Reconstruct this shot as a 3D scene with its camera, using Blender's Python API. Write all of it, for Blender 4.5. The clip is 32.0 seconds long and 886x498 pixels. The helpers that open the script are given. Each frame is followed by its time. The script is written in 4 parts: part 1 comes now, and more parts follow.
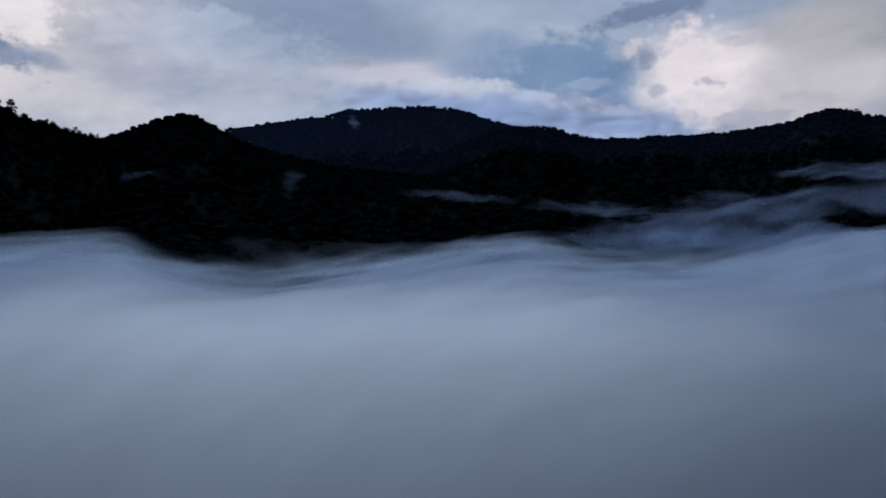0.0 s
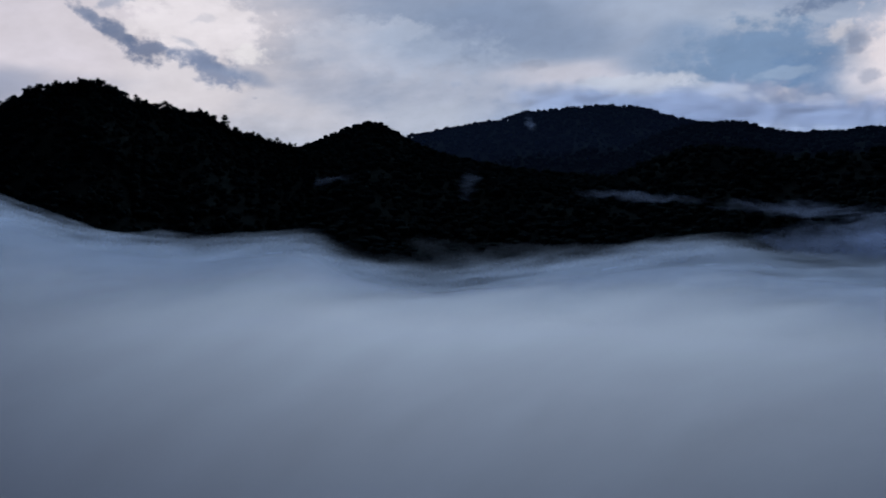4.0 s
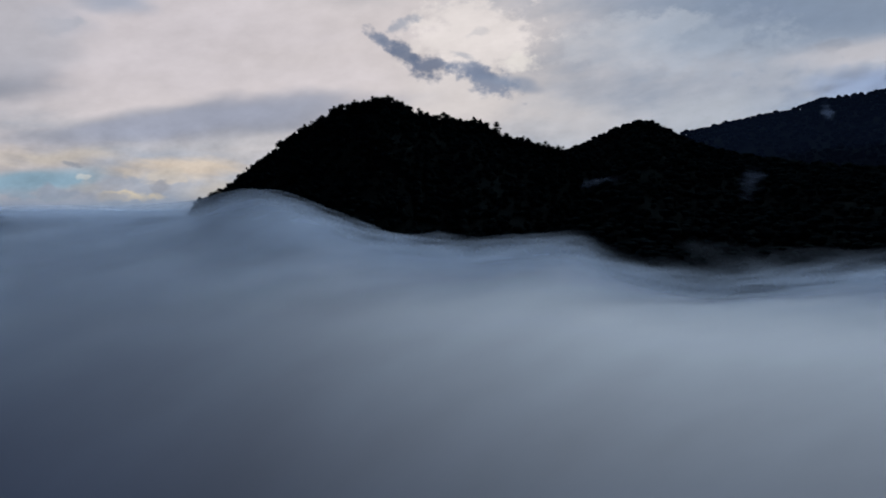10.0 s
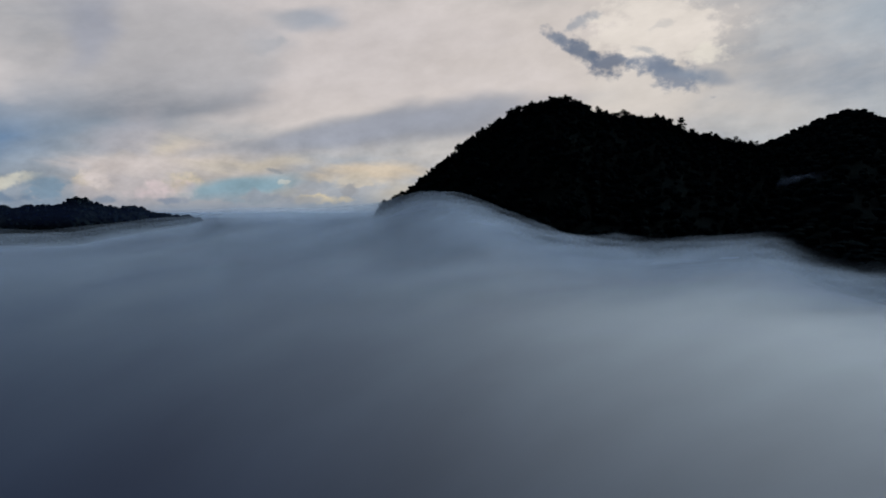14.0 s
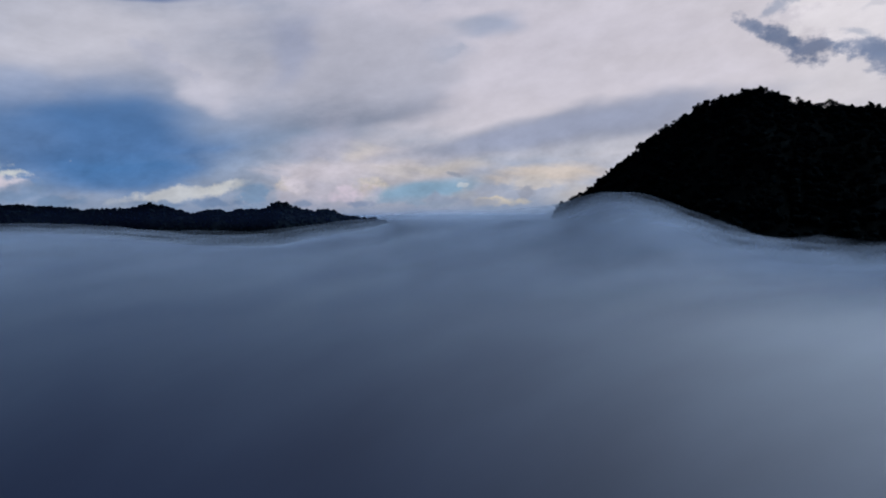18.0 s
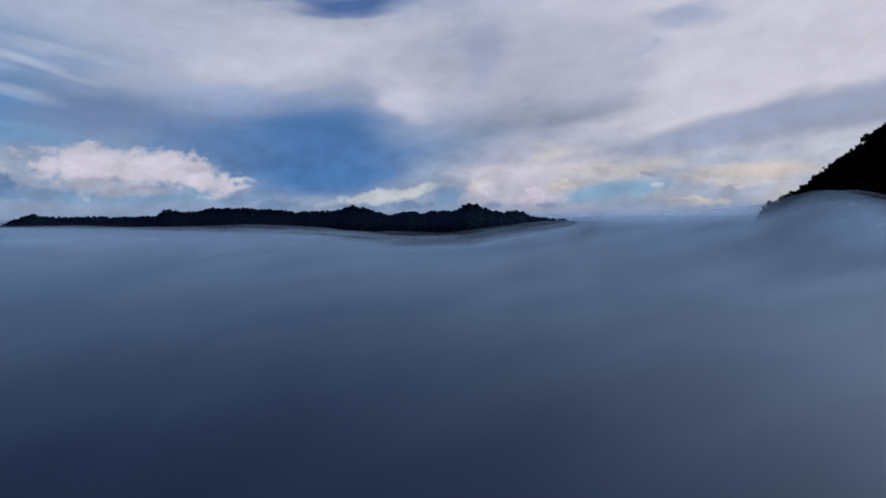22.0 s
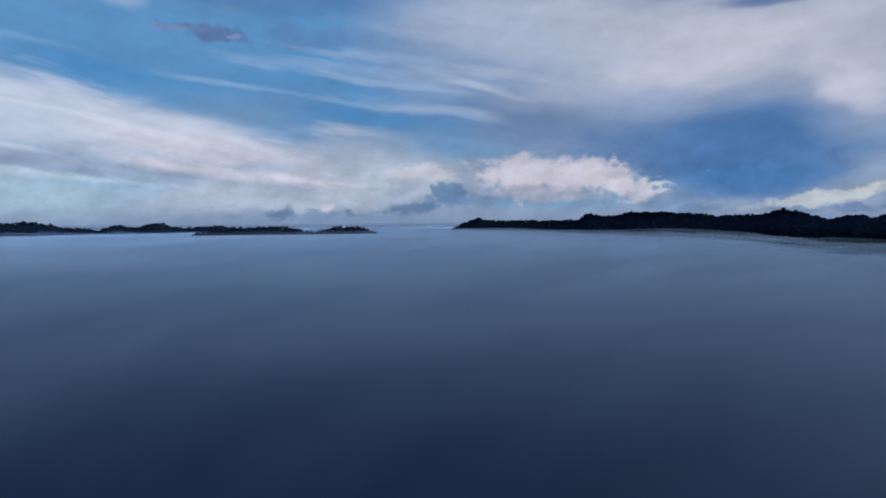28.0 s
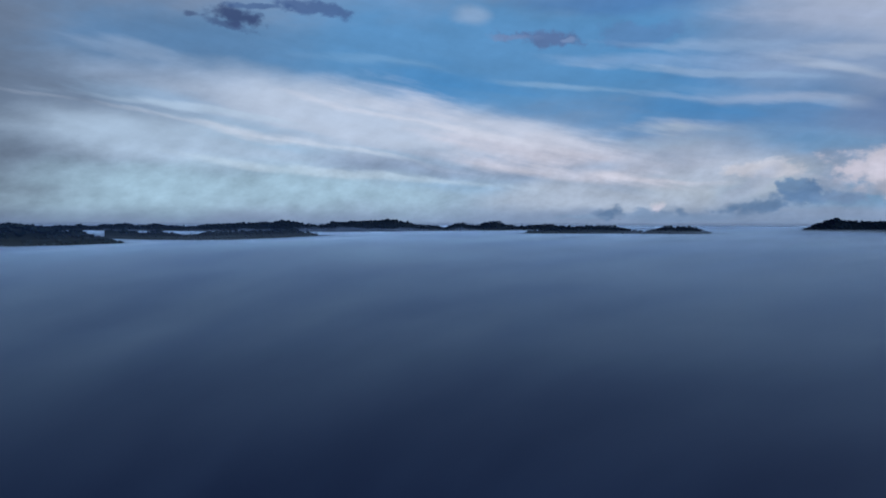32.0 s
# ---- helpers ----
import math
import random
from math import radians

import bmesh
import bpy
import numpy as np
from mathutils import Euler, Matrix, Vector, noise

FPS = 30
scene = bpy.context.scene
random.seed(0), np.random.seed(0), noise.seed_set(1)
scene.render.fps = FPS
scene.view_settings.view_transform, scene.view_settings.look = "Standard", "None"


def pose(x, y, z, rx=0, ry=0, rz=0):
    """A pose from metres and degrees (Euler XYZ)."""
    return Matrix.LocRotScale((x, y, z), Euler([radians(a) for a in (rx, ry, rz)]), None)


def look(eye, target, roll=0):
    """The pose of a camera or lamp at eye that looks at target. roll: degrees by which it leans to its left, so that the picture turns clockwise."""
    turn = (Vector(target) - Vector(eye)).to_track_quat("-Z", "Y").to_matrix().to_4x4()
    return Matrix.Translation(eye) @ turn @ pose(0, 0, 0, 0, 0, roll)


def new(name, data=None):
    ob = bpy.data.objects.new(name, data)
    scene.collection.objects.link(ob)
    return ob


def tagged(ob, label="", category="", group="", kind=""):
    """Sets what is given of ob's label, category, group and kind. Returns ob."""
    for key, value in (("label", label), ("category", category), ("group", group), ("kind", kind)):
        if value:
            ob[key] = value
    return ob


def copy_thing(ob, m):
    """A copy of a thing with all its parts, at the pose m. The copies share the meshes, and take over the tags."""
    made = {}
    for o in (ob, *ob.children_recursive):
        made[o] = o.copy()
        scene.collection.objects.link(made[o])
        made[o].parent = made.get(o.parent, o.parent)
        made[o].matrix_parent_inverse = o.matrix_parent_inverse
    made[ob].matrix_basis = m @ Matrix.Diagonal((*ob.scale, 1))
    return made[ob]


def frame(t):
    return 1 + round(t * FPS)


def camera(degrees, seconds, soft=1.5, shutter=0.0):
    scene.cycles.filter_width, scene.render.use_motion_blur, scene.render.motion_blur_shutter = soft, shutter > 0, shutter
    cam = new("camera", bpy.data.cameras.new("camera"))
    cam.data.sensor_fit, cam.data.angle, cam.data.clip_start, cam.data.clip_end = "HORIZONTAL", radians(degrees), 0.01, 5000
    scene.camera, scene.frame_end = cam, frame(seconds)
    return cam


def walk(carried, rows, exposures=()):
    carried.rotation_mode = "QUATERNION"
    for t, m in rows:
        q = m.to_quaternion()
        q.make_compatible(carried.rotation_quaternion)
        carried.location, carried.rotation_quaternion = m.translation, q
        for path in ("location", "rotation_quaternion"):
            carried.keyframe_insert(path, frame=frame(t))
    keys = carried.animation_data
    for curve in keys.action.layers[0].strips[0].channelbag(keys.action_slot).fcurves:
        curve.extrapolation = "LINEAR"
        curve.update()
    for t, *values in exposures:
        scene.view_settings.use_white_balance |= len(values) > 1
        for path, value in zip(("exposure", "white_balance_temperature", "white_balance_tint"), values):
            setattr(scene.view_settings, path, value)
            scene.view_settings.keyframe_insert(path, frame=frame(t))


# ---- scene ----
EYE = 150.0                     # height of the drone above the valley floor
cam = camera(64.85, 32.0, soft=1.9)

# seconds, heading (degrees clockwise of the start), pitch, roll
ROWS = [
    (0, -0.01, -3.10, 1.27),
    (1, -3.60, -3.14, 1.16),
    (2, -7.17, -3.18, 1.07),
    (3, -10.76, -3.23, 0.99),
    (3.5, -12.56, -3.24, 0.95),
    (5.5, -19.80, -3.29, 0.73),
    (6, -21.60, -3.30, 0.69),
    (7, -25.20, -3.30, 0.59),
    (8, -28.81, -3.30, 0.48),
    (9, -32.42, -3.32, 0.37),
    (10, -36.06, -3.30, 0.26),
    (11, -39.67, -3.29, 0.19),
    (12, -43.25, -3.28, 0.11),
    (13, -46.87, -3.27, 0.03),
    (14, -50.46, -3.24, -0.06),
    (14.5, -52.28, -3.21, -0.11),
    (16.5, -59.44, -3.12, -0.30),
    (17, -61.39, -3.10, -0.35),
    (18, -64.92, -3.03, -0.42),
    (19, -68.63, -2.99, -0.50),
    (20, -72.34, -2.94, -0.58),
    (21, -76.18, -2.85, -0.61),
    (21.5, -78.17, -2.81, -0.61),
    (22, -80.33, -2.77, -0.62),
    (22.5, -82.84, -2.74, -0.63),
    (23, -85.49, -2.71, -0.68),
    (24, -90.92, -2.61, -0.75),
    (25, -96.32, -2.53, -0.77),
    (25.5, -99.09, -2.48, -0.74),
    (27.5, -110.71, -2.20, -0.49),
    (28, -113.66, -2.14, -0.46),
    (29, -120.16, -2.09, -0.48),
    (30, -126.84, -2.01, -0.47),
    (31, -133.58, -2.00, -0.30),
    (31.5, -136.95, -2.05, -0.13),
    (32, -140.10, -2.13, 0.06),
]


def heading(az, el=0.0):
    a, e = radians(az), radians(el)
    return Vector((math.sin(a) * math.cos(e), math.cos(a) * math.cos(e), math.sin(e)))


eye = Vector((0, 0, EYE))
scene.cycles.transparent_max_bounces = 24
walk(cam, [(t, look(eye, eye + heading(az, el) * 10, roll)) for t, az, el, roll in ROWS],
     [(0, 0, 6500, 9), (9.2, -0.03, 6550, 9), (10.6, -0.1, 7300, 4), (13, -0.12, 7400, 3), (16.4, -0.08, 7200, 4), (18.3, -0.1, 6350, 9), (24, -0.05, 6150, 7), (32, -0.1, 6000, 5)])

# ---- sky ----
SUN_AZ, SUN_EL = -10.0, 24.0


def srgb(r, g, b):
    out = []
    for c in (r, g, b):
        c /= 255
        out.append(c / 12.92 if c <= 0.04045 else ((c + 0.055) / 1.055) ** 2.4)
    return (*out, 1)


world = bpy.data.worlds.new("sky")
scene.world = world
world.use_nodes = True
wt = world.node_tree
wt.nodes.clear()
world.cycles.sampling_method, world.cycles.sample_map_resolution = "MANUAL", 256


def wnode(kind, **values):
    n = wt.nodes.new(kind)
    for k, v in values.items():
        if k == "operation":
            n.operation = v
        elif k == "gradient":
            n.gradient_type = v
        elif k == "vector_type":
            n.vector_type = v
        elif k == "interpolation":
            n.interpolation_type = v
    return n


def wmath(op, a, b=0.0, c=0.0):
    n = wnode("ShaderNodeMath", operation=op)
    for i, v in enumerate((a, b, c)):
        if isinstance(v, (int, float)):
            n.inputs[i].default_value = v
        else:
            wt.links.new(v, n.inputs[i])
    return n.outputs[0]


def wmix(fac, a, b):
    n = wt.nodes.new("ShaderNodeMix")
    n.data_type = "RGBA"
    for s, v in ((n.inputs[0], fac), (n.inputs[6], a), (n.inputs[7], b)):
        if isinstance(v, (int, float, tuple)):
            s.default_value = v
        else:
            wt.links.new(v, s)
    return n.outputs[2]


def wramp(v, lo, hi, out_lo=0.0, out_hi=1.0):
    n = wnode("ShaderNodeMapRange", interpolation="SMOOTHSTEP")
    for i, x in enumerate((v, lo, hi, out_lo, out_hi)):
        if isinstance(x, (int, float)):
            n.inputs[i].default_value = x
        else:
            wt.links.new(x, n.inputs[i])
    return n.outputs[0]


coord = wt.nodes.new("ShaderNodeTexCoord")
split = wt.nodes.new("ShaderNodeSeparateXYZ")
wt.links.new(coord.outputs["Generated"], split.inputs[0])
DEG = 180 / math.pi
sky_az = wmath("MULTIPLY", wmath("ARCTAN2", split.outputs[0], split.outputs[1]), DEG)
sky_el = wmath("MULTIPLY", wmath("ARCSINE", split.outputs[2]), DEG)
join = wt.nodes.new("ShaderNodeCombineXYZ")
wt.links.new(sky_az, join.inputs[0])
wt.links.new(sky_el, join.inputs[1])
sky_uv = join.outputs[0]


def wnoise(sx, sy, turn, detail, rough, seed, uv=None):
    m = wnode("ShaderNodeMapping", vector_type="TEXTURE")
    m.inputs["Scale"].default_value = (1 / sx, 1 / sy, 1)
    m.inputs["Rotation"].default_value = (0, 0, radians(turn))
    m.inputs["Location"].default_value = (seed * 9, seed * 7, seed)
    wt.links.new(uv or sky_uv, m.inputs["Vector"])
    n = wt.nodes.new("ShaderNodeTexNoise")
    n.inputs["Scale"].default_value = 1.0
    n.inputs["Detail"].default_value = detail
    n.inputs["Roughness"].default_value = rough
    wt.links.new(m.outputs[0], n.inputs["Vector"])
    return n


def warped(sx, sy, turn, amount_u, amount_v, detail, seed):
    n = wnoise(sx, sy, turn, detail, 0.55, seed)
    sub = wnode("ShaderNodeVectorMath", operation="SUBTRACT")
    wt.links.new(n.outputs["Color"], sub.inputs[0])
    sub.inputs[1].default_value = (0.5, 0.5, 0.5)
    mad = wnode("ShaderNodeVectorMath", operation="MULTIPLY_ADD")
    wt.links.new(sub.outputs[0], mad.inputs[0])
    mad.inputs[1].default_value = (amount_u, amount_v, 0)
    wt.links.new(sky_uv, mad.inputs[2])
    return mad.outputs[0]


# four ways in which cloud edges fray: soft sheets, ragged scud, cumulus heads, combed cirrus
FRAY = {
    "soft": (warped(0.07, 0.16, 6, 10, 4, 3, 3.1), wnoise(0.10, 0.30, 6, 7, 0.58, 8.2).outputs[0], 0.55, 0.12, 0.75),
    "puff": (warped(0.45, 0.7, 0, 2.4, 1.3, 5, 5.7), wnoise(0.5, 0.8, 0, 10, 0.62, 1.4).outputs[0], 1.3, 0.36, 0.70),
    "crisp": (warped(0.8, 1.0, 0, 1.1, 0.8, 6, 2.9), wnoise(0.75, 1.0, 0, 9, 0.6, 6.6).outputs[0], 1.4, 0.38, 0.80),
    "wisp": (warped(0.06, 0.22, -10, 8, 2.5, 4, 9.3), wnoise(0.08, 0.55, -11, 8, 0.58, 4.4).outputs[0], 1.3, 0.36, 0.95),
}

nishita = wt.nodes.new("ShaderNodeTexSky")
nishita.sky_type = "NISHITA"
nishita.sun_disc = False
nishita.sun_elevation = radians(SUN_EL)
nishita.sun_rotation = radians(SUN_AZ)

# thick evening overcast: pale towards the hidden sun, dusky overhead and behind
dot = wnode("ShaderNodeVectorMath", operation="DOT_PRODUCT")
wt.links.new(coord.outputs["Generated"], dot.inputs[0])
dot.inputs[1].default_value = heading(-66)
side = wramp(dot.outputs["Value"], -0.75, 0.2)
low = wmix(side, srgb(34, 44, 62), srgb(146, 160, 188))
high = wmix(side, srgb(22, 28, 42), srgb(38, 47, 68))
sky_colour = wmix(wramp(sky_el, 17, 38), low, high)
sky_colour = wmix(0.9, wmix(0.06, (0, 0, 0, 1), nishita.outputs[0]), sky_colour)


# how far each kind of edge frays, computed once
EDGE = {}
for fray, (uv, grain, amount, lo, hi) in FRAY.items():
    EDGE[fray] = (uv, wmath("MULTIPLY_ADD", grain, amount, -0.5 * amount), lo, hi)


def puff(u, v, ru, rv, turn, colour, opacity, fray):
    """A cloud or a clear patch: its heading and height above the horizon, its reach, all in degrees."""
    global sky_colour
    uv, edge, lo, hi = EDGE[fray]
    m = wnode("ShaderNodeMapping", vector_type="TEXTURE")
    m.inputs["Location"].default_value = (u, v, 0)
    m.inputs["Rotation"].default_value = (0, 0, radians(turn))
    m.inputs["Scale"].default_value = (ru, rv, 1)
    wt.links.new(uv, m.inputs["Vector"])
    g = wnode("ShaderNodeTexGradient", gradient="SPHERICAL")
    wt.links.new(m.outputs[0], g.inputs[0])
    inside = wramp(wmath("ADD", edge, g.outputs["Fac"]), lo, hi, 0, opacity)
    sky_colour = wmix(inside, sky_colour, srgb(*colour))


# the overcast over the high mountain
puff(-13.1, 10.92, 68.5, 13.39, 0, (152, 166, 192), 0.95, "soft")
puff(-21.5, 13.48, 22.9, 6.24, 0, (140, 155, 182), 0.6, "soft")
puff(-20.1, 12.58, 26.2, 8.24, 0, (138, 153, 180), 0.75, "soft")
puff(-29.7, 13.35, 5.4, 5.95, 20, (134, 149, 178), 0.7, "puff")
puff(-7.9, 14.22, 11.6, 2.82, -6, (122, 140, 170), 0.6, "soft")
puff(-21.4, 13.01, 10.0, 3.58, 8, (166, 178, 200), 0.7, "puff")
puff(-18.7, 13.83, 5.4, 1.85, 5, (178, 186, 206), 0.6, "puff")
puff(-11.6, 9.83, 12.9, 2.85, 0, (176, 182, 200), 0.75, "soft")
puff(-7.0, 11.65, 2.8, 0.74, 5, (130, 141, 165), 0.7, "puff")
puff(-18.2, 12.60, 15.7, 4.08, 0, (166, 179, 203), 0.6, "puff")
puff(-12.3, 14.12, 6.1, 1.49, 5, (132, 148, 178), 0.5, "puff")
puff(-21.5, 11.08, 4.2, 1.77, -20, (140, 156, 184), 0.4, "soft")
puff(-4.2, 10.71, 8.8, 2.29, 0, (200, 199, 212), 0.8, "soft")
puff(-6.9, 11.77, 2.0, 0.69, 0, (150, 160, 182), 0.5, "puff")
puff(-16.3, 7.50, 7.0, 2.71, 0, (188, 194, 210), 0.75, "soft")
puff(-26.1, 7.01, 9.1, 2.82, 0, (178, 186, 204), 0.7, "soft")
puff(3.5, 15.16, 9.5, 2.56, 0, (166, 178, 200), 0.6, "soft")
puff(11.2, 14.24, 15.5, 2.01, -3, (176, 186, 204), 0.5, "wisp")
puff(9.9, 11.31, 13.3, 4.72, 0, (112, 140, 176), 0.85, "puff")
puff(13.3, 10.18, 5.2, 3.43, 0, (108, 136, 174), 0.8, "puff")
puff(4.0, 12.40, 6.4, 2.26, 10, (132, 154, 186), 0.6, "soft")
puff(27.8, 9.98, 10.7, 7.51, 0, (196, 192, 198), 0.9, "soft")
puff(29.4, 13.64, 8.7, 2.93, 0, (165, 165, 170), 0.7, "soft")
puff(19.1, 11.26, 6.9, 5.93, 0, (226, 217, 224), 0.85, "crisp")
puff(19.8, 10.82, 7.8, 5.05, 0, (228, 220, 226), 0.8, "soft")
puff(19.3, 7.71, 6.1, 1.86, 0, (222, 212, 220), 0.85, "puff")
puff(16.3, 15.66, 9.2, 1.60, 10, (108, 126, 158), 0.85, "puff")
puff(14.7, 12.89, 1.9, 1.16, 30, (205, 203, 212), 0.7, "crisp")
puff(15.6, 12.02, 1.9, 1.84, -20, (132, 144, 170), 0.8, "crisp")
puff(16.5, 9.68, 1.5, 1.19, 0, (150, 158, 180), 0.7, "crisp")
puff(20.4, 10.18, 1.9, 0.91, -10, (168, 170, 188), 0.8, "crisp")
puff(22.1, 12.92, 3.1, 0.80, 0, (180, 180, 192), 0.5, "puff")
puff(10.7, 8.79, 2.3, 0.79, 0, (214, 208, 216), 0.9, "crisp")
puff(11.3, 10.22, 3.5, 0.86, 5, (150, 168, 194), 0.6, "puff")
puff(23.5, 7.38, 4.6, 1.40, 5, (170, 172, 190), 0.8, "puff")
puff(27.5, 8.62, 4.3, 1.11, 0, (176, 176, 190), 0.6, "puff")
# the cloud cap behind the summit
puff(0.5, 8.41, 21.1, 3.39, -4, (150, 162, 188), 0.85, "puff")
puff(8.9, 8.27, 9.9, 3.00, -8, (140, 152, 182), 0.85, "crisp")
puff(14.9, 7.23, 9.4, 2.26, -6, (116, 130, 162), 0.9, "crisp")
puff(0.4, 9.74, 8.3, 1.59, 0, (186, 194, 212), 0.8, "crisp")
puff(6.8, 9.28, 5.4, 1.14, -12, (186, 194, 212), 0.7, "crisp")
puff(4.2, 7.80, 16.0, 1.72, -5, (104, 119, 154), 0.8, "soft")
puff(1.3, 10.11, 10.1, 1.14, 0, (192, 199, 215), 0.7, "crisp")
puff(10.0, 7.74, 14.8, 2.01, -6, (126, 139, 170), 0.75, "soft")
puff(7.8, 8.93, 6.3, 1.06, -10, (178, 186, 206), 0.7, "crisp")
puff(13.5, 8.20, 4.3, 0.87, -8, (170, 178, 200), 0.6, "crisp")
# bright veil where the sun hides
puff(-46.5, 10.73, 39.0, 13.53, 0, (208, 202, 208), 0.95, "soft")
puff(-54.3, 11.64, 33.1, 9.03, 6, (213, 206, 214), 0.9, "soft")
puff(-63.2, 12.79, 33.4, 9.73, 0, (206, 201, 214), 0.9, "soft")
puff(-33.7, 13.63, 9.8, 5.04, 0, (229, 223, 229), 0.9, "puff")
puff(-29.7, 11.55, 3.1, 1.90, 0, (230, 226, 230), 0.9, "crisp")
puff(-35.5, 8.84, 7.0, 3.05, 0, (214, 209, 216), 0.7, "soft")
puff(-55.5, 6.22, 16.1, 2.05, 5, (160, 165, 182), 0.8, "soft")
puff(-53.5, 6.61, 19.9, 2.35, 8, (158, 162, 182), 0.8, "soft")
puff(-63.2, 4.95, 12.1, 1.34, 6, (142, 150, 172), 0.75, "wisp")
puff(-49.8, 6.82, 12.9, 2.60, 10, (150, 156, 178), 0.6, "soft")
puff(-61.8, 14.45, 6.0, 1.28, -4, (148, 160, 184), 0.6, "soft")
puff(-64.5, 12.76, 2.8, 1.14, 10, (158, 168, 188), 0.6, "puff")
# grey sheets further round
puff(-75.9, 10.29, 14.2, 7.38, 0, (116, 131, 156), 0.85, "soft")
puff(-73.4, 8.35, 12.9, 2.37, 4, (96, 112, 138), 0.7, "soft")
puff(-69.6, 12.84, 8.2, 4.15, 0, (150, 158, 178), 0.5, "soft")
puff(-93.6, 11.13, 18.5, 6.24, -4, (150, 160, 186), 0.75, "soft")
puff(-98.3, 9.58, 6.8, 2.69, -6, (112, 132, 168), 0.6, "soft")
puff(-83.1, 10.08, 4.5, 3.14, -40, (200, 199, 214), 0.6, "soft")
puff(-86.4, 12.43, 8.0, 2.45, 12, (182, 186, 204), 0.6, "soft")
puff(-76.9, 12.82, 3.6, 3.28, 60, (140, 151, 184), 0.65, "soft")
puff(-65.0, 13.05, 4.0, 1.65, 0, (172, 178, 200), 0.5, "soft")
puff(-60.5, 14.59, 5.0, 1.75, 5, (162, 171, 196), 0.55, "soft")
puff(-57.8, 6.06, 17.9, 1.56, 9, (156, 163, 188), 0.75, "soft")
puff(-98.0, 9.60, 12.4, 5.40, 0, (112, 132, 168), 0.35, "soft")
# the swallow-shaped dark cloud
puff(-39.8, 14.36, 3.8, 0.90, 28, (150, 159, 182), 0.7, "crisp")
puff(-40.8, 13.22, 3.1, 1.15, -30, (120, 132, 160), 0.85, "crisp")
puff(-39.3, 12.33, 3.6, 1.59, -35, (110, 123, 152), 0.9, "crisp")
puff(-37.6, 11.33, 3.5, 1.87, -15, (104, 117, 146), 0.9, "crisp")
puff(-33.7, 11.16, 3.8, 1.46, -10, (126, 139, 168), 0.8, "crisp")
puff(-32.1, 10.26, 5.6, 2.09, -14, (116, 130, 160), 0.85, "crisp")
puff(-30.8, 9.65, 4.8, 1.07, -8, (132, 146, 174), 0.7, "soft")
puff(-34.6, 12.24, 2.7, 0.68, -15, (160, 168, 188), 0.6, "crisp")
puff(-33.3, 13.86, 2.3, 0.59, 10, (198, 197, 208), 0.6, "crisp")
# warm evening clouds over the gap
puff(-70.2, 2.97, 13.6, 4.42, 0, (182, 176, 182), 0.8, "soft")
puff(-70.9, 4.54, 11.0, 2.01, -12, (206, 197, 190), 0.85, "wisp")
puff(-76.8, 2.32, 2.4, 1.91, 0, (203, 192, 176), 0.9, "crisp")
puff(-75.0, 3.46, 4.3, 1.78, -10, (190, 184, 180), 0.7, "puff")
puff(-71.5, 1.77, 4.6, 1.67, 6, (207, 197, 180), 0.85, "crisp")
puff(-64.1, 3.75, 6.5, 1.15, 4, (200, 192, 188), 0.7, "wisp")
puff(-66.4, 2.10, 6.1, 1.29, 8, (136, 165, 190), 0.95, "soft")
puff(-68.6, 1.21, 4.8, 1.20, 0, (140, 160, 184), 0.8, "puff")
puff(-63.9, 3.10, 1.2, 0.35, 0, (126, 136, 156), 0.6, "puff")
puff(-63.2, 2.23, 1.0, 0.35, 0, (212, 210, 210), 0.5, "puff")
puff(-63.3, 1.34, 2.2, 1.06, 0, (168, 172, 184), 0.8, "crisp")
puff(-55.8, 3.11, 9.9, 1.49, 3, (208, 194, 184), 0.85, "wisp")
puff(-57.1, 2.20, 5.4, 1.09, -4, (202, 194, 190), 0.7, "puff")
puff(-58.0, 1.47, 1.8, 1.09, 0, (146, 150, 166), 0.85, "crisp")
puff(-60.2, 0.82, 4.4, 0.81, 0, (206, 194, 176), 0.85, "crisp")
puff(-53.5, 1.17, 5.6, 1.12, 4, (196, 190, 188), 0.7, "soft")
puff(-65.0, 0.80, 2.5, 0.97, 0, (150, 160, 176), 0.8, "crisp")
# blue rift over the low hills
puff(-91.9, 5.75, 18.6, 6.36, 0, (84, 122, 172), 0.85, "soft")
puff(-91.9, 5.52, 12.1, 4.14, 4, (74, 113, 164), 0.75, "soft")
puff(-89.2, 2.97, 9.7, 1.93, 0, (72, 118, 172), 0.8, "soft")
puff(-98.8, 5.86, 7.4, 3.02, 0, (92, 122, 166), 0.6, "soft")
puff(-80.5, 8.17, 9.4, 3.08, 14, (150, 164, 192), 0.6, "soft")
puff(-74.7, 4.70, 4.8, 4.76, 70, (178, 178, 198), 0.6, "soft")
# white sheets above the rift
puff(-97.3, 12.84, 33.3, 6.75, 0, (188, 188, 202), 0.9, "soft")
puff(-74.4, 11.70, 17.0, 6.57, 6, (192, 190, 204), 0.7, "soft")
puff(-77.4, 12.75, 3.5, 3.67, 60, (146, 156, 186), 0.5, "soft")
puff(-105.7, 13.65, 15.4, 3.81, -8, (198, 196, 208), 0.6, "puff")
puff(-93.6, 12.86, 12.0, 3.02, 0, (204, 201, 212), 0.6, "soft")
puff(-83.6, 9.83, 4.3, 2.30, -35, (204, 201, 215), 0.6, "soft")
puff(-86.3, 11.44, 5.5, 1.57, -30, (178, 180, 200), 0.5, "puff")
puff(-97.4, 9.13, 7.2, 2.01, 0, (140, 156, 188), 0.5, "soft")
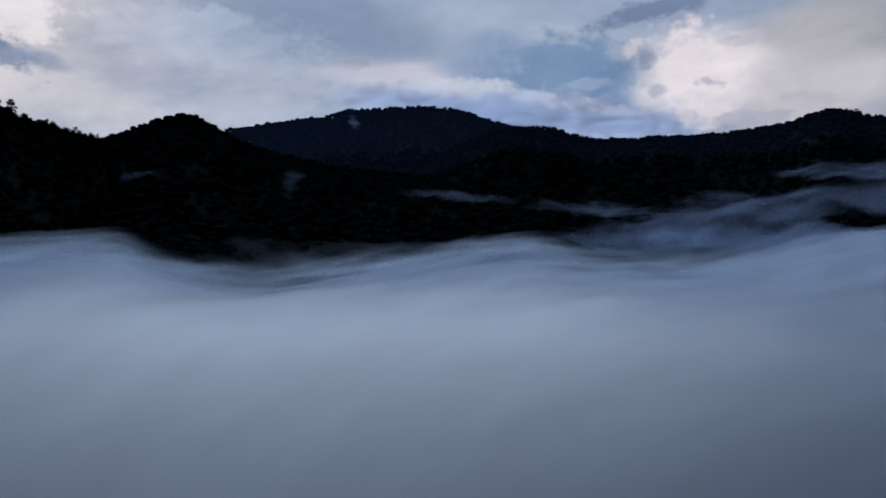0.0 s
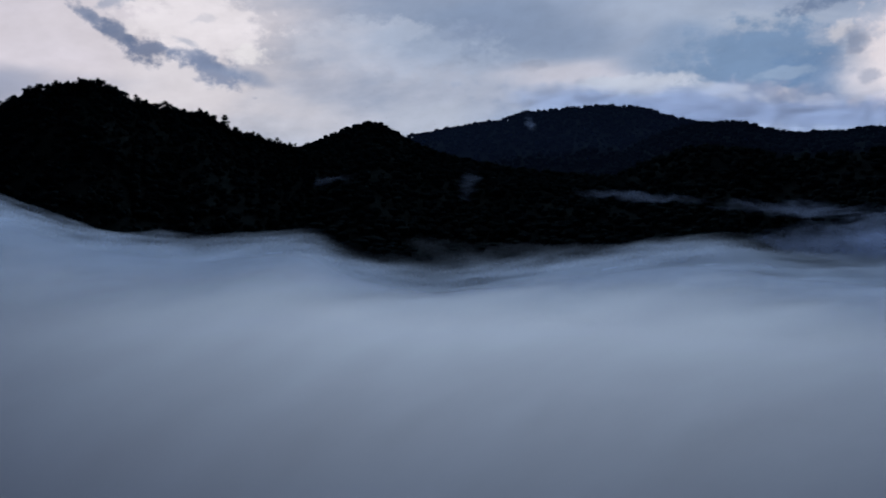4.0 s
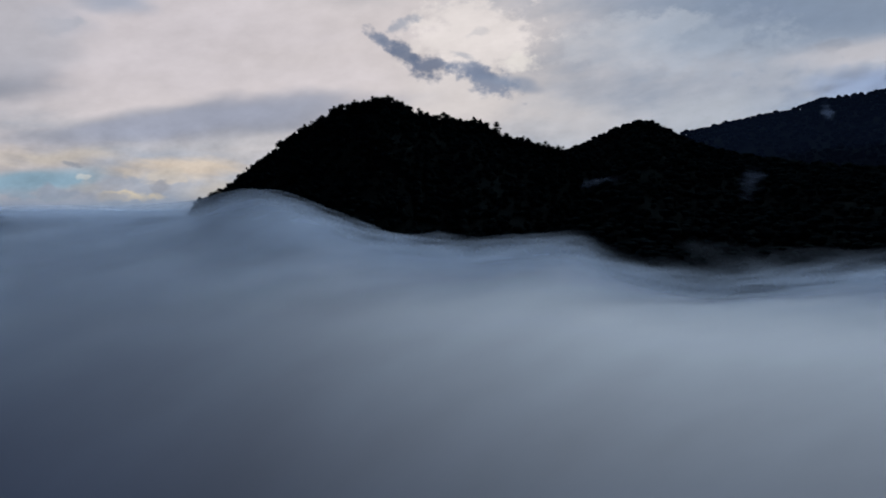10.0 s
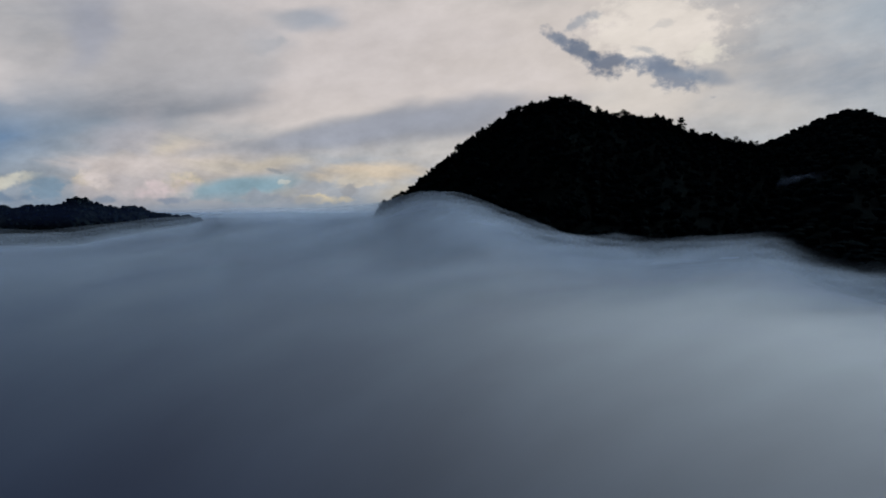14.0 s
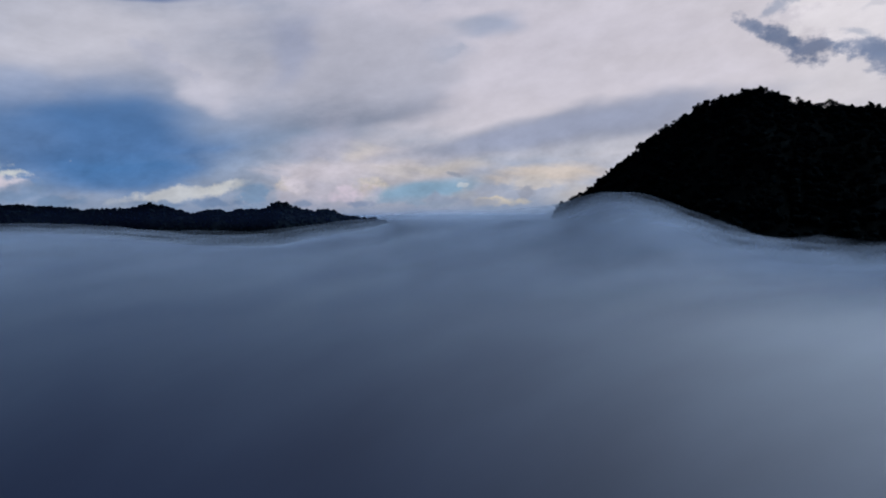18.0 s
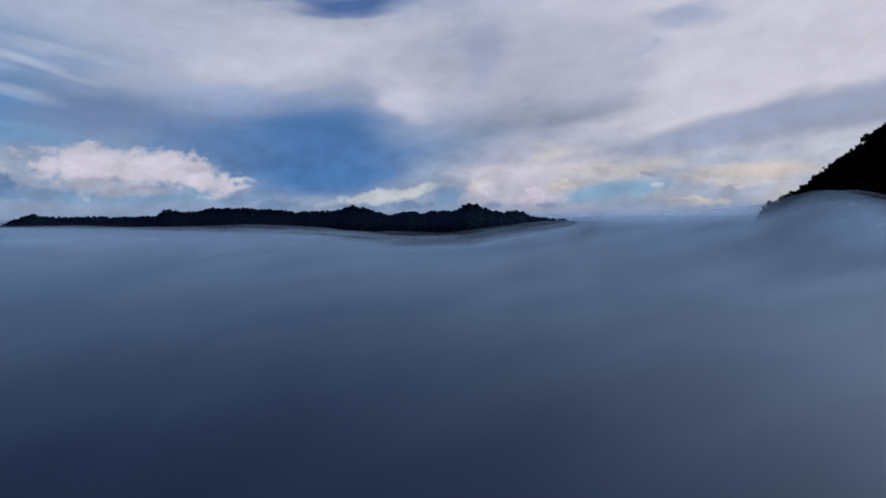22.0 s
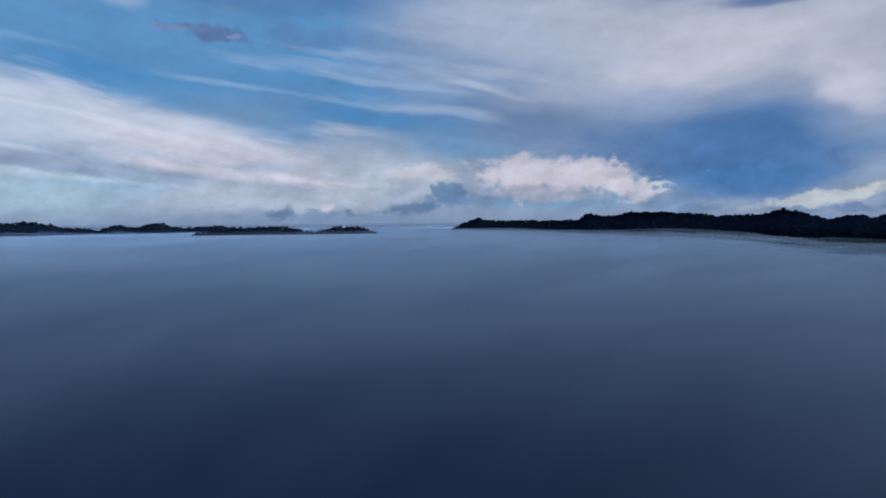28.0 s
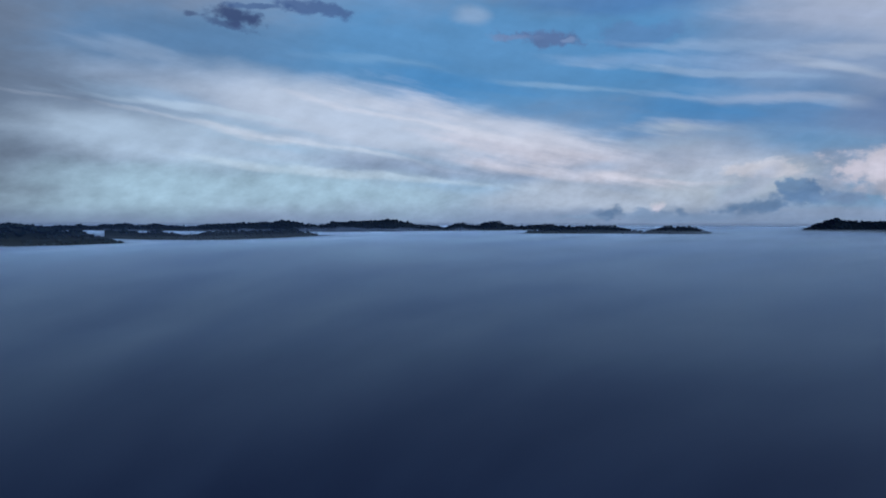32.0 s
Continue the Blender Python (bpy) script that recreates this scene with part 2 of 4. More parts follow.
puff(-105.0, 8.15, 8.3, 2.28, 0, (142, 156, 184), 0.6, "soft")
puff(-87.6, 16.66, 6.8, 1.30, 0, (66, 98, 152), 0.9, "soft")
puff(-93.6, 16.86, 5.6, 0.65, 0, (100, 124, 168), 0.7, "soft")
puff(-88.4, 15.82, 7.1, 0.82, 0, (78, 106, 156), 0.7, "soft")
# combed cirrus
puff(-116.6, 10.73, 21.5, 7.63, -6, (92, 130, 176), 0.85, "soft")
puff(-119.5, 12.04, 12.5, 2.86, -8, (72, 112, 164), 0.7, "wisp")
puff(-121.0, 8.46, 9.3, 2.56, -4, (84, 124, 172), 0.7, "wisp")
puff(-113.1, 11.78, 10.4, 1.24, -16, (168, 180, 204), 0.7, "wisp")
puff(-115.9, 9.38, 13.3, 0.89, -10, (160, 176, 202), 0.6, "wisp")
puff(-110.8, 8.61, 6.3, 1.11, -14, (170, 180, 202), 0.6, "wisp")
puff(-110.2, 15.19, 9.9, 2.27, -14, (170, 178, 200), 0.7, "wisp")
puff(-118.7, 13.26, 7.1, 1.00, -10, (150, 166, 196), 0.5, "wisp")
puff(-113.7, 5.99, 13.0, 1.32, 0, (112, 152, 190), 0.6, "soft")
puff(-120.4, 6.15, 10.1, 2.09, -5, (180, 184, 194), 0.7, "wisp")
puff(-119.0, 3.80, 10.1, 2.83, 0, (180, 186, 194), 0.8, "soft")
puff(-121.8, 4.91, 6.2, 1.03, -3, (150, 166, 186), 0.6, "wisp")
puff(-118.0, 2.59, 1.9, 1.87, 50, (140, 160, 182), 0.6, "soft")
# heaped clouds low over the far hills
puff(-99.2, 3.09, 5.7, 2.37, -6, (192, 195, 195), 0.85, "crisp")
puff(-105.1, 1.97, 13.7, 1.88, 0, (120, 152, 184), 0.8, "soft")
puff(-107.2, 3.43, 6.1, 3.00, 0, (202, 194, 205), 0.85, "crisp")
puff(-102.9, 3.62, 9.7, 2.69, -4, (208, 199, 211), 0.85, "crisp")
puff(-99.3, 2.84, 7.2, 2.00, -12, (206, 197, 209), 0.85, "crisp")
puff(-96.6, 2.96, 2.2, 0.46, 0, (206, 208, 206), 0.8, "crisp")
puff(-107.2, 2.42, 9.4, 1.24, 0, (156, 160, 178), 0.6, "puff")
puff(-103.3, 2.09, 7.9, 0.81, 3, (166, 166, 182), 0.6, "puff")
puff(-100.2, 3.89, 4.0, 0.72, -8, (176, 172, 186), 0.5, "puff")
puff(-113.2, 2.20, 3.3, 2.22, 0, (106, 132, 166), 0.85, "crisp")
puff(-113.7, 2.79, 1.7, 1.10, 0, (118, 142, 172), 0.9, "crisp")
puff(-110.8, 1.77, 4.1, 1.22, 0, (122, 146, 176), 0.8, "crisp")
puff(-116.2, 1.31, 5.3, 0.75, 4, (104, 128, 160), 0.9, "crisp")
puff(-96.1, 1.58, 3.7, 1.29, 15, (118, 140, 172), 0.85, "crisp")
puff(-93.8, 0.90, 4.6, 0.83, 0, (112, 138, 172), 0.8, "crisp")
puff(-85.3, 1.53, 9.2, 1.19, 9, (196, 197, 200), 0.85, "crisp")
puff(-82.5, 2.03, 3.6, 0.82, 12, (206, 207, 209), 0.8, "crisp")
puff(-80.3, 1.44, 3.0, 2.00, 15, (122, 148, 180), 0.9, "crisp")
puff(-74.8, 1.34, 8.1, 3.02, 0, (184, 180, 194), 0.85, "puff")
puff(-76.8, 2.45, 2.1, 1.34, -20, (212, 204, 215), 0.9, "crisp")
puff(-72.3, 1.50, 5.0, 1.40, 8, (210, 197, 213), 0.85, "crisp")
puff(-71.9, 4.32, 13.6, 2.09, 6, (208, 201, 211), 0.85, "wisp")
puff(-67.1, 4.86, 14.4, 1.10, 4, (150, 156, 176), 0.6, "wisp")
puff(-73.5, 3.51, 11.1, 1.93, 4, (198, 191, 202), 0.6, "wisp")
puff(-67.8, 1.82, 5.5, 1.19, 4, (132, 162, 188), 0.85, "soft")
puff(-71.9, 0.75, 2.2, 0.61, 0, (130, 142, 170), 0.85, "crisp")
puff(-76.1, 0.74, 2.6, 0.63, 0, (128, 142, 170), 0.85, "crisp")
puff(-82.8, 0.84, 4.5, 0.64, 0, (108, 130, 164), 0.85, "crisp")
puff(-86.9, 0.72, 5.5, 0.55, 0, (112, 134, 166), 0.8, "crisp")
puff(-64.8, 1.03, 3.0, 1.00, 0, (142, 152, 174), 0.85, "crisp")
puff(-61.9, 0.72, 4.3, 0.65, 0, (150, 156, 176), 0.7, "crisp")
puff(-122.3, 1.05, 3.1, 0.63, 0, (104, 126, 158), 0.9, "crisp")
puff(-123.1, 1.37, 1.0, 0.63, 0, (192, 191, 195), 0.8, "crisp")
# open blue and the cirrus fan
puff(-137.4, 13.00, 44.9, 9.83, 0, (92, 144, 192), 0.9, "soft")
puff(-139.2, 11.24, 13.0, 2.89, -4, (78, 136, 190), 0.7, "wisp")
puff(-119.7, 8.72, 16.3, 2.11, -3, (84, 134, 184), 0.7, "wisp")
puff(-125.5, 16.84, 14.2, 1.73, 0, (80, 120, 172), 0.7, "soft")
puff(-160.5, 13.71, 12.8, 4.70, 0, (96, 128, 166), 0.8, "soft")
puff(-109.8, 13.02, 16.2, 5.55, 0, (140, 156, 186), 0.8, "soft")
puff(-103.7, 14.73, 18.7, 4.39, -6, (184, 186, 202), 0.6, "soft")
puff(-113.0, 14.13, 10.6, 1.41, -10, (166, 174, 198), 0.7, "wisp")
puff(-115.4, 11.47, 11.0, 1.28, -8, (150, 168, 200), 0.6, "wisp")
puff(-115.8, 9.18, 10.1, 1.03, -3, (180, 184, 204), 0.4, "wisp")
puff(-123.7, 12.78, 11.8, 1.13, -6, (140, 166, 202), 0.6, "wisp")
puff(-124.6, 14.51, 6.3, 1.85, 0, (100, 132, 178), 0.6, "puff")
puff(-105.0, 7.82, 6.8, 2.63, 0, (108, 128, 166), 0.8, "soft")
puff(-107.9, 9.65, 7.4, 1.06, -4, (128, 146, 180), 0.6, "wisp")
puff(-147.3, 8.43, 27.4, 3.97, -7, (200, 206, 222), 0.85, "soft")
puff(-160.6, 5.99, 18.0, 3.26, -3, (182, 198, 218), 0.8, "soft")
puff(-143.7, 9.62, 11.8, 2.89, -14, (212, 212, 226), 0.6, "wisp")
puff(-128.2, 5.38, 30.2, 2.60, -8, (210, 203, 214), 0.85, "wisp")
puff(-134.6, 7.48, 26.4, 2.19, -12, (206, 206, 220), 0.7, "wisp")
puff(-130.0, 4.03, 25.3, 1.61, -7, (212, 205, 215), 0.75, "wisp")
puff(-121.0, 7.23, 10.6, 1.17, -4, (194, 196, 212), 0.6, "wisp")
puff(-149.5, 5.75, 28.2, 0.96, -6, (158, 186, 212), 0.5, "wisp")
puff(-156.8, 7.41, 17.1, 0.73, -7, (160, 184, 210), 0.45, "wisp")
puff(-163.1, 9.21, 10.9, 1.88, -4, (150, 174, 202), 0.6, "wisp")
puff(-163.7, 12.58, 8.6, 1.32, -6, (150, 166, 192), 0.5, "wisp")
puff(-154.9, 2.39, 29.5, 3.31, 0, (172, 198, 214), 0.8, "soft")
puff(-138.4, 2.92, 13.1, 1.62, -6, (150, 178, 206), 0.5, "wisp")
puff(-126.4, 4.44, 11.0, 1.40, 4, (158, 172, 196), 0.6, "wisp")
puff(-128.2, 2.09, 15.3, 1.77, 0, (186, 192, 206), 0.7, "soft")
puff(-120.2, 5.31, 8.8, 3.17, 0, (176, 182, 202), 0.6, "soft")
puff(-117.9, 6.45, 14.1, 1.99, 0, (128, 162, 196), 0.5, "wisp")
puff(-153.6, 6.49, 26.9, 0.66, -9, (214, 216, 228), 0.7, "wisp")
puff(-141.1, 7.90, 25.9, 0.79, -12, (218, 216, 228), 0.7, "wisp")
puff(-158.7, 8.33, 18.3, 0.63, -6, (190, 204, 222), 0.6, "wisp")
puff(-123.2, 3.49, 19.7, 0.80, -7, (216, 209, 219), 0.7, "wisp")
puff(-147.3, 4.01, 28.8, 0.78, -5, (196, 208, 220), 0.6, "wisp")
puff(-129.1, 10.77, 16.1, 0.68, -6, (148, 178, 210), 0.6, "wisp")
puff(-121.0, 13.49, 13.5, 0.74, -9, (150, 172, 204), 0.6, "wisp")
puff(-109.8, 11.83, 9.3, 0.79, -6, (172, 180, 200), 0.6, "wisp")
puff(-143.7, 12.44, 15.7, 0.75, -8, (128, 166, 204), 0.5, "wisp")
puff(-118.4, 11.37, 15.9, 0.60, -9, (150, 172, 202), 0.7, "wisp")
puff(-120.9, 9.62, 12.5, 0.59, -7, (142, 168, 202), 0.6, "wisp")
puff(-110.8, 10.90, 11.6, 0.73, -13, (180, 188, 206), 0.6, "wisp")
puff(-121.0, 7.10, 10.9, 0.77, -4, (170, 182, 198), 0.7, "wisp")
# small dark clouds high up
puff(-156.5, 15.76, 3.9, 1.32, -8, (62, 76, 116), 0.9, "crisp")
puff(-157.1, 15.08, 3.6, 0.62, -12, (70, 86, 126), 0.7, "crisp")
puff(-159.9, 15.57, 1.0, 0.61, 0, (78, 94, 130), 0.8, "crisp")
puff(-150.4, 16.55, 5.9, 1.04, -4, (76, 98, 144), 0.8, "puff")
puff(-154.7, 16.49, 4.8, 0.62, 0, (72, 96, 142), 0.7, "puff")
puff(-131.8, 14.46, 6.4, 1.37, -4, (94, 112, 154), 0.85, "crisp")
puff(-134.6, 14.65, 4.6, 0.51, -2, (120, 138, 176), 0.6, "crisp")
puff(-130.0, 14.35, 1.3, 0.43, 0, (134, 152, 188), 0.6, "crisp")
puff(-138.7, 15.96, 3.2, 1.46, 0, (160, 178, 206), 0.6, "soft")
# heaped clouds beside the open blue
puff(-105.6, 4.18, 10.8, 2.11, 0, (204, 196, 207), 0.9, "puff")
puff(-107.9, 3.94, 4.5, 1.65, 0, (208, 199, 211), 0.9, "crisp")
puff(-115.4, 4.11, 5.8, 1.22, 3, (204, 199, 207), 0.8, "puff")
puff(-117.1, 3.15, 3.3, 1.55, 40, (168, 174, 194), 0.6, "soft")
puff(-112.9, 2.18, 4.1, 1.90, 0, (102, 128, 164), 0.85, "crisp")
puff(-113.7, 2.76, 1.8, 1.04, 0, (116, 140, 172), 0.9, "crisp")
puff(-110.5, 1.92, 3.5, 0.94, 0, (122, 142, 174), 0.8, "crisp")
puff(-115.8, 1.10, 5.0, 0.62, 4, (104, 128, 162), 0.9, "crisp")
puff(-121.0, 0.83, 11.6, 0.71, 0, (126, 146, 176), 0.7, "soft")
puff(-126.8, 0.88, 2.6, 1.01, 0, (90, 116, 150), 0.85, "crisp")
puff(-123.1, 1.17, 1.0, 0.73, 0, (210, 201, 213), 0.85, "crisp")
puff(-123.6, 0.72, 3.6, 0.73, 0, (128, 146, 174), 0.9, "crisp")
puff(-121.3, 0.84, 1.2, 0.72, 0, (112, 134, 166), 0.9, "crisp")
puff(-129.2, 0.53, 3.7, 0.46, 0, (136, 156, 184), 0.7, "crisp")

# folds and fibres within the clouds
heap = wnoise(0.5, 0.85, 12, 7, 0.6, 3.3).outputs[0]
fold = wmath("MULTIPLY_ADD", wmath("SUBTRACT", heap, 0.45), wramp(sky_el, 8, 3, 0.25, 0.8), 1.0)
fibre = wmath("MULTIPLY_ADD", wmath("SUBTRACT", FRAY["wisp"][1], 0.5), wramp(sky_az, -75, -100, 0.08, 0.34), 1.0)
sheetlight = wmath("MULTIPLY_ADD", wmath("SUBTRACT", FRAY["soft"][1], 0.5), 0.3, 1.0)
grained = wnode("ShaderNodeVectorMath", operation="SCALE")
wt.links.new(sky_colour, grained.inputs[0])
wt.links.new(wmath("MULTIPLY", wmath("MULTIPLY", fold, fibre), sheetlight), grained.inputs["Scale"])
sky_colour = grained.outputs[0]
# a thin haze along the horizon
sky_colour = wmix(wramp(sky_el, 1.6, -0.4, 0, 0.55), sky_colour, srgb(120, 140, 170))
background = wt.nodes.new("ShaderNodeBackground")
world_out = wt.nodes.new("ShaderNodeOutputWorld")
wt.links.new(sky_colour, background.inputs[0])
wt.links.new(background.outputs[0], world_out.inputs[0])

sun = new("sun", bpy.data.lights.new("sun", "SUN"))
sun.data.energy, sun.data.angle, sun.data.color = 13.0, radians(60), (0.70, 0.83, 1.0)
sun.matrix_world = look(heading(SUN_AZ, SUN_EL) * 900, (0, 0, 0))


# ---- materials ----
def material(name):
    m = bpy.data.materials.new(name)
    m.use_nodes = True
    t = m.node_tree
    t.nodes.clear()
    return m, t, t.nodes.new("ShaderNodeOutputMaterial")


def tex(t, scale, detail=4, rough=0.6, stretch=(1, 1, 1), coords="Object"):
    c = t.nodes.new("ShaderNodeTexCoord")
    m = t.nodes.new("ShaderNodeMapping")
    m.inputs["Scale"].default_value = stretch
    t.links.new(c.outputs[coords], m.inputs[0])
    n = t.nodes.new("ShaderNodeTexNoise")
    n.inputs["Scale"].default_value, n.inputs["Detail"].default_value, n.inputs["Roughness"].default_value = scale, detail, rough
    t.links.new(m.outputs[0], n.inputs["Vector"])
    return n.outputs[0]


def ramp(t, v, stops):
    n = t.nodes.new("ShaderNodeValToRGB")
    n.color_ramp.elements[0].position, n.color_ramp.elements[0].color = stops[0][0], (*stops[0][1], 1)
    n.color_ramp.elements[1].position, n.color_ramp.elements[1].color = stops[-1][0], (*stops[-1][1], 1)
    for p, c in stops[1:-1]:
        n.color_ramp.elements.new(p).color = (*c, 1)
    t.links.new(v, n.inputs[0])
    return n.outputs[0]


def surface(name, stops, scale, rough=0.9, bump=0.0, bump_scale=1.0, island=False, gloss=0.0):
    m, t, out = material(name)
    b = t.nodes.new("ShaderNodeBsdfPrincipled")
    v = tex(t, scale, 6)
    if island:
        g = t.nodes.new("ShaderNodeNewGeometry")
        mx = t.nodes.new("ShaderNodeMath")
        mx.operation = "MULTIPLY_ADD"
        t.links.new(g.outputs["Random Per Island"], mx.inputs[0])
        mx.inputs[1].default_value = 0.5
        t.links.new(v, mx.inputs[2])
        sb = t.nodes.new("ShaderNodeMath")
        sb.operation = "SUBTRACT"
        t.links.new(mx.outputs[0], sb.inputs[0])
        sb.inputs[1].default_value = 0.25
        v = sb.outputs[0]
    t.links.new(ramp(t, v, stops), b.inputs["Base Color"])
    b.inputs["Roughness"].default_value = rough
    b.inputs["Specular IOR Level"].default_value = gloss
    if bump:
        bp = t.nodes.new("ShaderNodeBump")
        bp.inputs["Strength"].default_value = bump
        bp.inputs["Distance"].default_value = bump_scale
        t.links.new(tex(t, scale * 6, 5), bp.inputs["Height"])
        t.links.new(bp.outputs[0], b.inputs["Normal"])
    t.links.new(b.outputs[0], out.inputs[0])
    return m


# far darker than real foliage: the backlit silhouette's shade is in the leaf colour
SHADED_LEAF = surface("leaves", [(0.3, (0.0015, 0.003, 0.004)), (0.55, (0.0026, 0.0046, 0.006)), (0.75, (0.0045, 0.007, 0.0075))], 0.6, 0.8, island=True)
BARK = surface("bark", [(0.3, (0.03, 0.024, 0.018)), (0.7, (0.09, 0.075, 0.06))], 2.0, 0.95, 0.6, 0.05)
# blue-black likewise, shade of the slopes put into the floor colour
SHADED_FLOOR = surface("forest_floor", [(0.3, (0.0014, 0.0022, 0.0026)), (0.5, (0.0026, 0.004, 0.0046)), (0.75, (0.0045, 0.006, 0.0062))], 0.02, 0.95, 0.8, 3.0)
GROUND = surface("valley_ground", [(0.3, (0.010, 0.014, 0.010)), (0.7, (0.030, 0.034, 0.022))], 0.01, 0.95)


def fog_material(name, veil):
    """Fog as a soft sheet: a near-black base with tinted sheen and gloss imitates scattered light, dark looked down
    into, pale at a low angle. veil: how opaque at most; its edges fray.
    """
    m, t, out = material(name)
    b = t.nodes.new("ShaderNodeBsdfPrincipled")
    where = t.nodes.new("ShaderNodeAttribute")
    where.attribute_name = "drift"

    def billow(scale, detail, rough, stretch=(1, 1, 1)):
        mp = t.nodes.new("ShaderNodeMapping")
        mp.inputs["Scale"].default_value = stretch
        t.links.new(where.outputs["Vector"], mp.inputs[0])
        n = t.nodes.new("ShaderNodeTexNoise")
        n.inputs["Scale"].default_value, n.inputs["Detail"].default_value, n.inputs["Roughness"].default_value = scale, detail, rough
        t.links.new(mp.outputs[0], n.inputs["Vector"])
        return n.outputs[0]

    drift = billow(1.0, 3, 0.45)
    # dark base; the fog's pale low-angle light is put into gloss and sheen tints
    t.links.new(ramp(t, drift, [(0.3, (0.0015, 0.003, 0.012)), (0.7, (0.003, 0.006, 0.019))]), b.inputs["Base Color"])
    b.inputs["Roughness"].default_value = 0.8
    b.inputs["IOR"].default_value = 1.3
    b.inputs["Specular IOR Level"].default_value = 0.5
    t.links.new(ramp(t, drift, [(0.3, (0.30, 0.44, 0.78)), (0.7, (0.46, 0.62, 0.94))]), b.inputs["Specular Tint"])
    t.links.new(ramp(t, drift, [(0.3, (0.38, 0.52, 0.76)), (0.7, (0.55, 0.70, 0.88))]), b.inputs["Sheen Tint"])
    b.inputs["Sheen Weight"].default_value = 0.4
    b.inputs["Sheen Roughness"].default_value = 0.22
    clear = t.nodes.new("ShaderNodeBsdfTransparent")
    mix = t.nodes.new("ShaderNodeMixShader")
    depth = t.nodes.new("ShaderNodeAttribute")
    depth.attribute_name = "depth"
    fr = t.nodes.new("ShaderNodeMath")
    fr.operation = "MULTIPLY_ADD"
    t.links.new(billow(1.8, 3, 0.5), fr.inputs[0])
    fr.inputs[1].default_value = 20.0
    t.links.new(depth.outputs["Fac"], fr.inputs[2])
    rg = t.nodes.new("ShaderNodeMapRange")
    rg.interpolation_type = "SMOOTHSTEP"
    t.links.new(fr.outputs[0], rg.inputs[0])
    rg.inputs[1].default_value, rg.inputs[2].default_value, rg.inputs[4].default_value = (14, 48, veil) if veil == 1 else (16, 44, veil)
    alpha = rg.outputs[0]
    if veil < 1:
        tear = t.nodes.new("ShaderNodeMapRange")
        tear.interpolation_type = "SMOOTHSTEP"
        t.links.new(billow(1.7, 5, 0.55, (1, 0.8, 1)), tear.inputs[0])
        tear.inputs[1].default_value, tear.inputs[2].default_value = 0.25, 0.75
        thin = t.nodes.new("ShaderNodeAttribute")
        thin.attribute_name = "thin"
        for factor in (tear.outputs[0], thin.outputs["Fac"]):
            mul = t.nodes.new("ShaderNodeMath")
            mul.operation = "MULTIPLY"
            t.links.new(alpha, mul.inputs[0])
            t.links.new(factor, mul.inputs[1])
            alpha = mul.outputs[0]
    t.links.new(alpha, mix.inputs[0])
    t.links.new(clear.outputs[0], mix.inputs[1])
    body = b.outputs[0]
    if veil < 1:
        # thin fog also lets light through from behind
        d = t.nodes.new("ShaderNodeBsdfDiffuse")
        d.inputs[0].default_value = (0.34, 0.41, 0.53, 1)
        tr = t.nodes.new("ShaderNodeBsdfTranslucent")
        tr.inputs[0].default_value = (0.37, 0.44, 0.56, 1)
        both = t.nodes.new("ShaderNodeMixShader")
        both.inputs[0].default_value = 0.5
        t.links.new(d.outputs[0], both.inputs[1])
        t.links.new(tr.outputs[0], both.inputs[2])
        body = both.outputs[0]
    t.links.new(body, mix.inputs[2])
    t.links.new(mix.outputs[0], out.inputs[0])
    return m


def mist_material(name, opacity, scale, stretch, through_light=0.6, fray=1.2, tint=(0.42, 0.5, 0.7, 1), face=(0.26, 0.34, 0.54, 1)):
    """Torn mist or cloud: light passes through it, its edges dissolve."""
    m, t, out = material(name)
    d = t.nodes.new("ShaderNodeBsdfDiffuse")
    d.inputs[0].default_value = face
    tr = t.nodes.new("ShaderNodeBsdfTranslucent")
    tr.inputs[0].default_value = tint
    body = t.nodes.new("ShaderNodeMixShader")
    body.inputs[0].default_value = through_light
    t.links.new(d.outputs[0], body.inputs[1])
    t.links.new(tr.outputs[0], body.inputs[2])
    fade = t.nodes.new("ShaderNodeAttribute")
    fade.attribute_name = "fade"
    sub = t.nodes.new("ShaderNodeMath")
    sub.operation = "SUBTRACT"
    t.links.new(tex(t, scale, 7, 0.6, stretch), sub.inputs[0])
    sub.inputs[1].default_value = 0.5
    mad = t.nodes.new("ShaderNodeMath")
    mad.operation = "MULTIPLY_ADD"
    t.links.new(sub.outputs[0], mad.inputs[0])
    mad.inputs[1].default_value = fray
    t.links.new(fade.outputs["Fac"], mad.inputs[2])
    rg = t.nodes.new("ShaderNodeMapRange")
    rg.interpolation_type = "SMOOTHSTEP"
    t.links.new(mad.outputs[0], rg.inputs[0])
    rg.inputs[1].default_value, rg.inputs[2].default_value, rg.inputs[4].default_value = 0.25, 0.95, opacity
    cut = t.nodes.new("ShaderNodeMath")
    cut.operation = "MULTIPLY"
    t.links.new(rg.outputs[0], cut.inputs[0])
    sm = t.nodes.new("ShaderNodeMapRange")
    sm.interpolation_type = "SMOOTHSTEP"
    t.links.new(fade.outputs["Fac"], sm.inputs[0])
    sm.inputs[1].default_value, sm.inputs[2].default_value = 0.0, 0.3
    t.links.new(sm.outputs[0], cut.inputs[1])
    clear = t.nodes.new("ShaderNodeBsdfTransparent")
    mix = t.nodes.new("ShaderNodeMixShader")
    t.links.new(cut.outputs[0], mix.inputs[0])
    t.links.new(clear.outputs[0], mix.inputs[1])
    t.links.new(body.outputs[0], mix.inputs[2])
    t.links.new(mix.outputs[0], out.inputs[0])
    return m


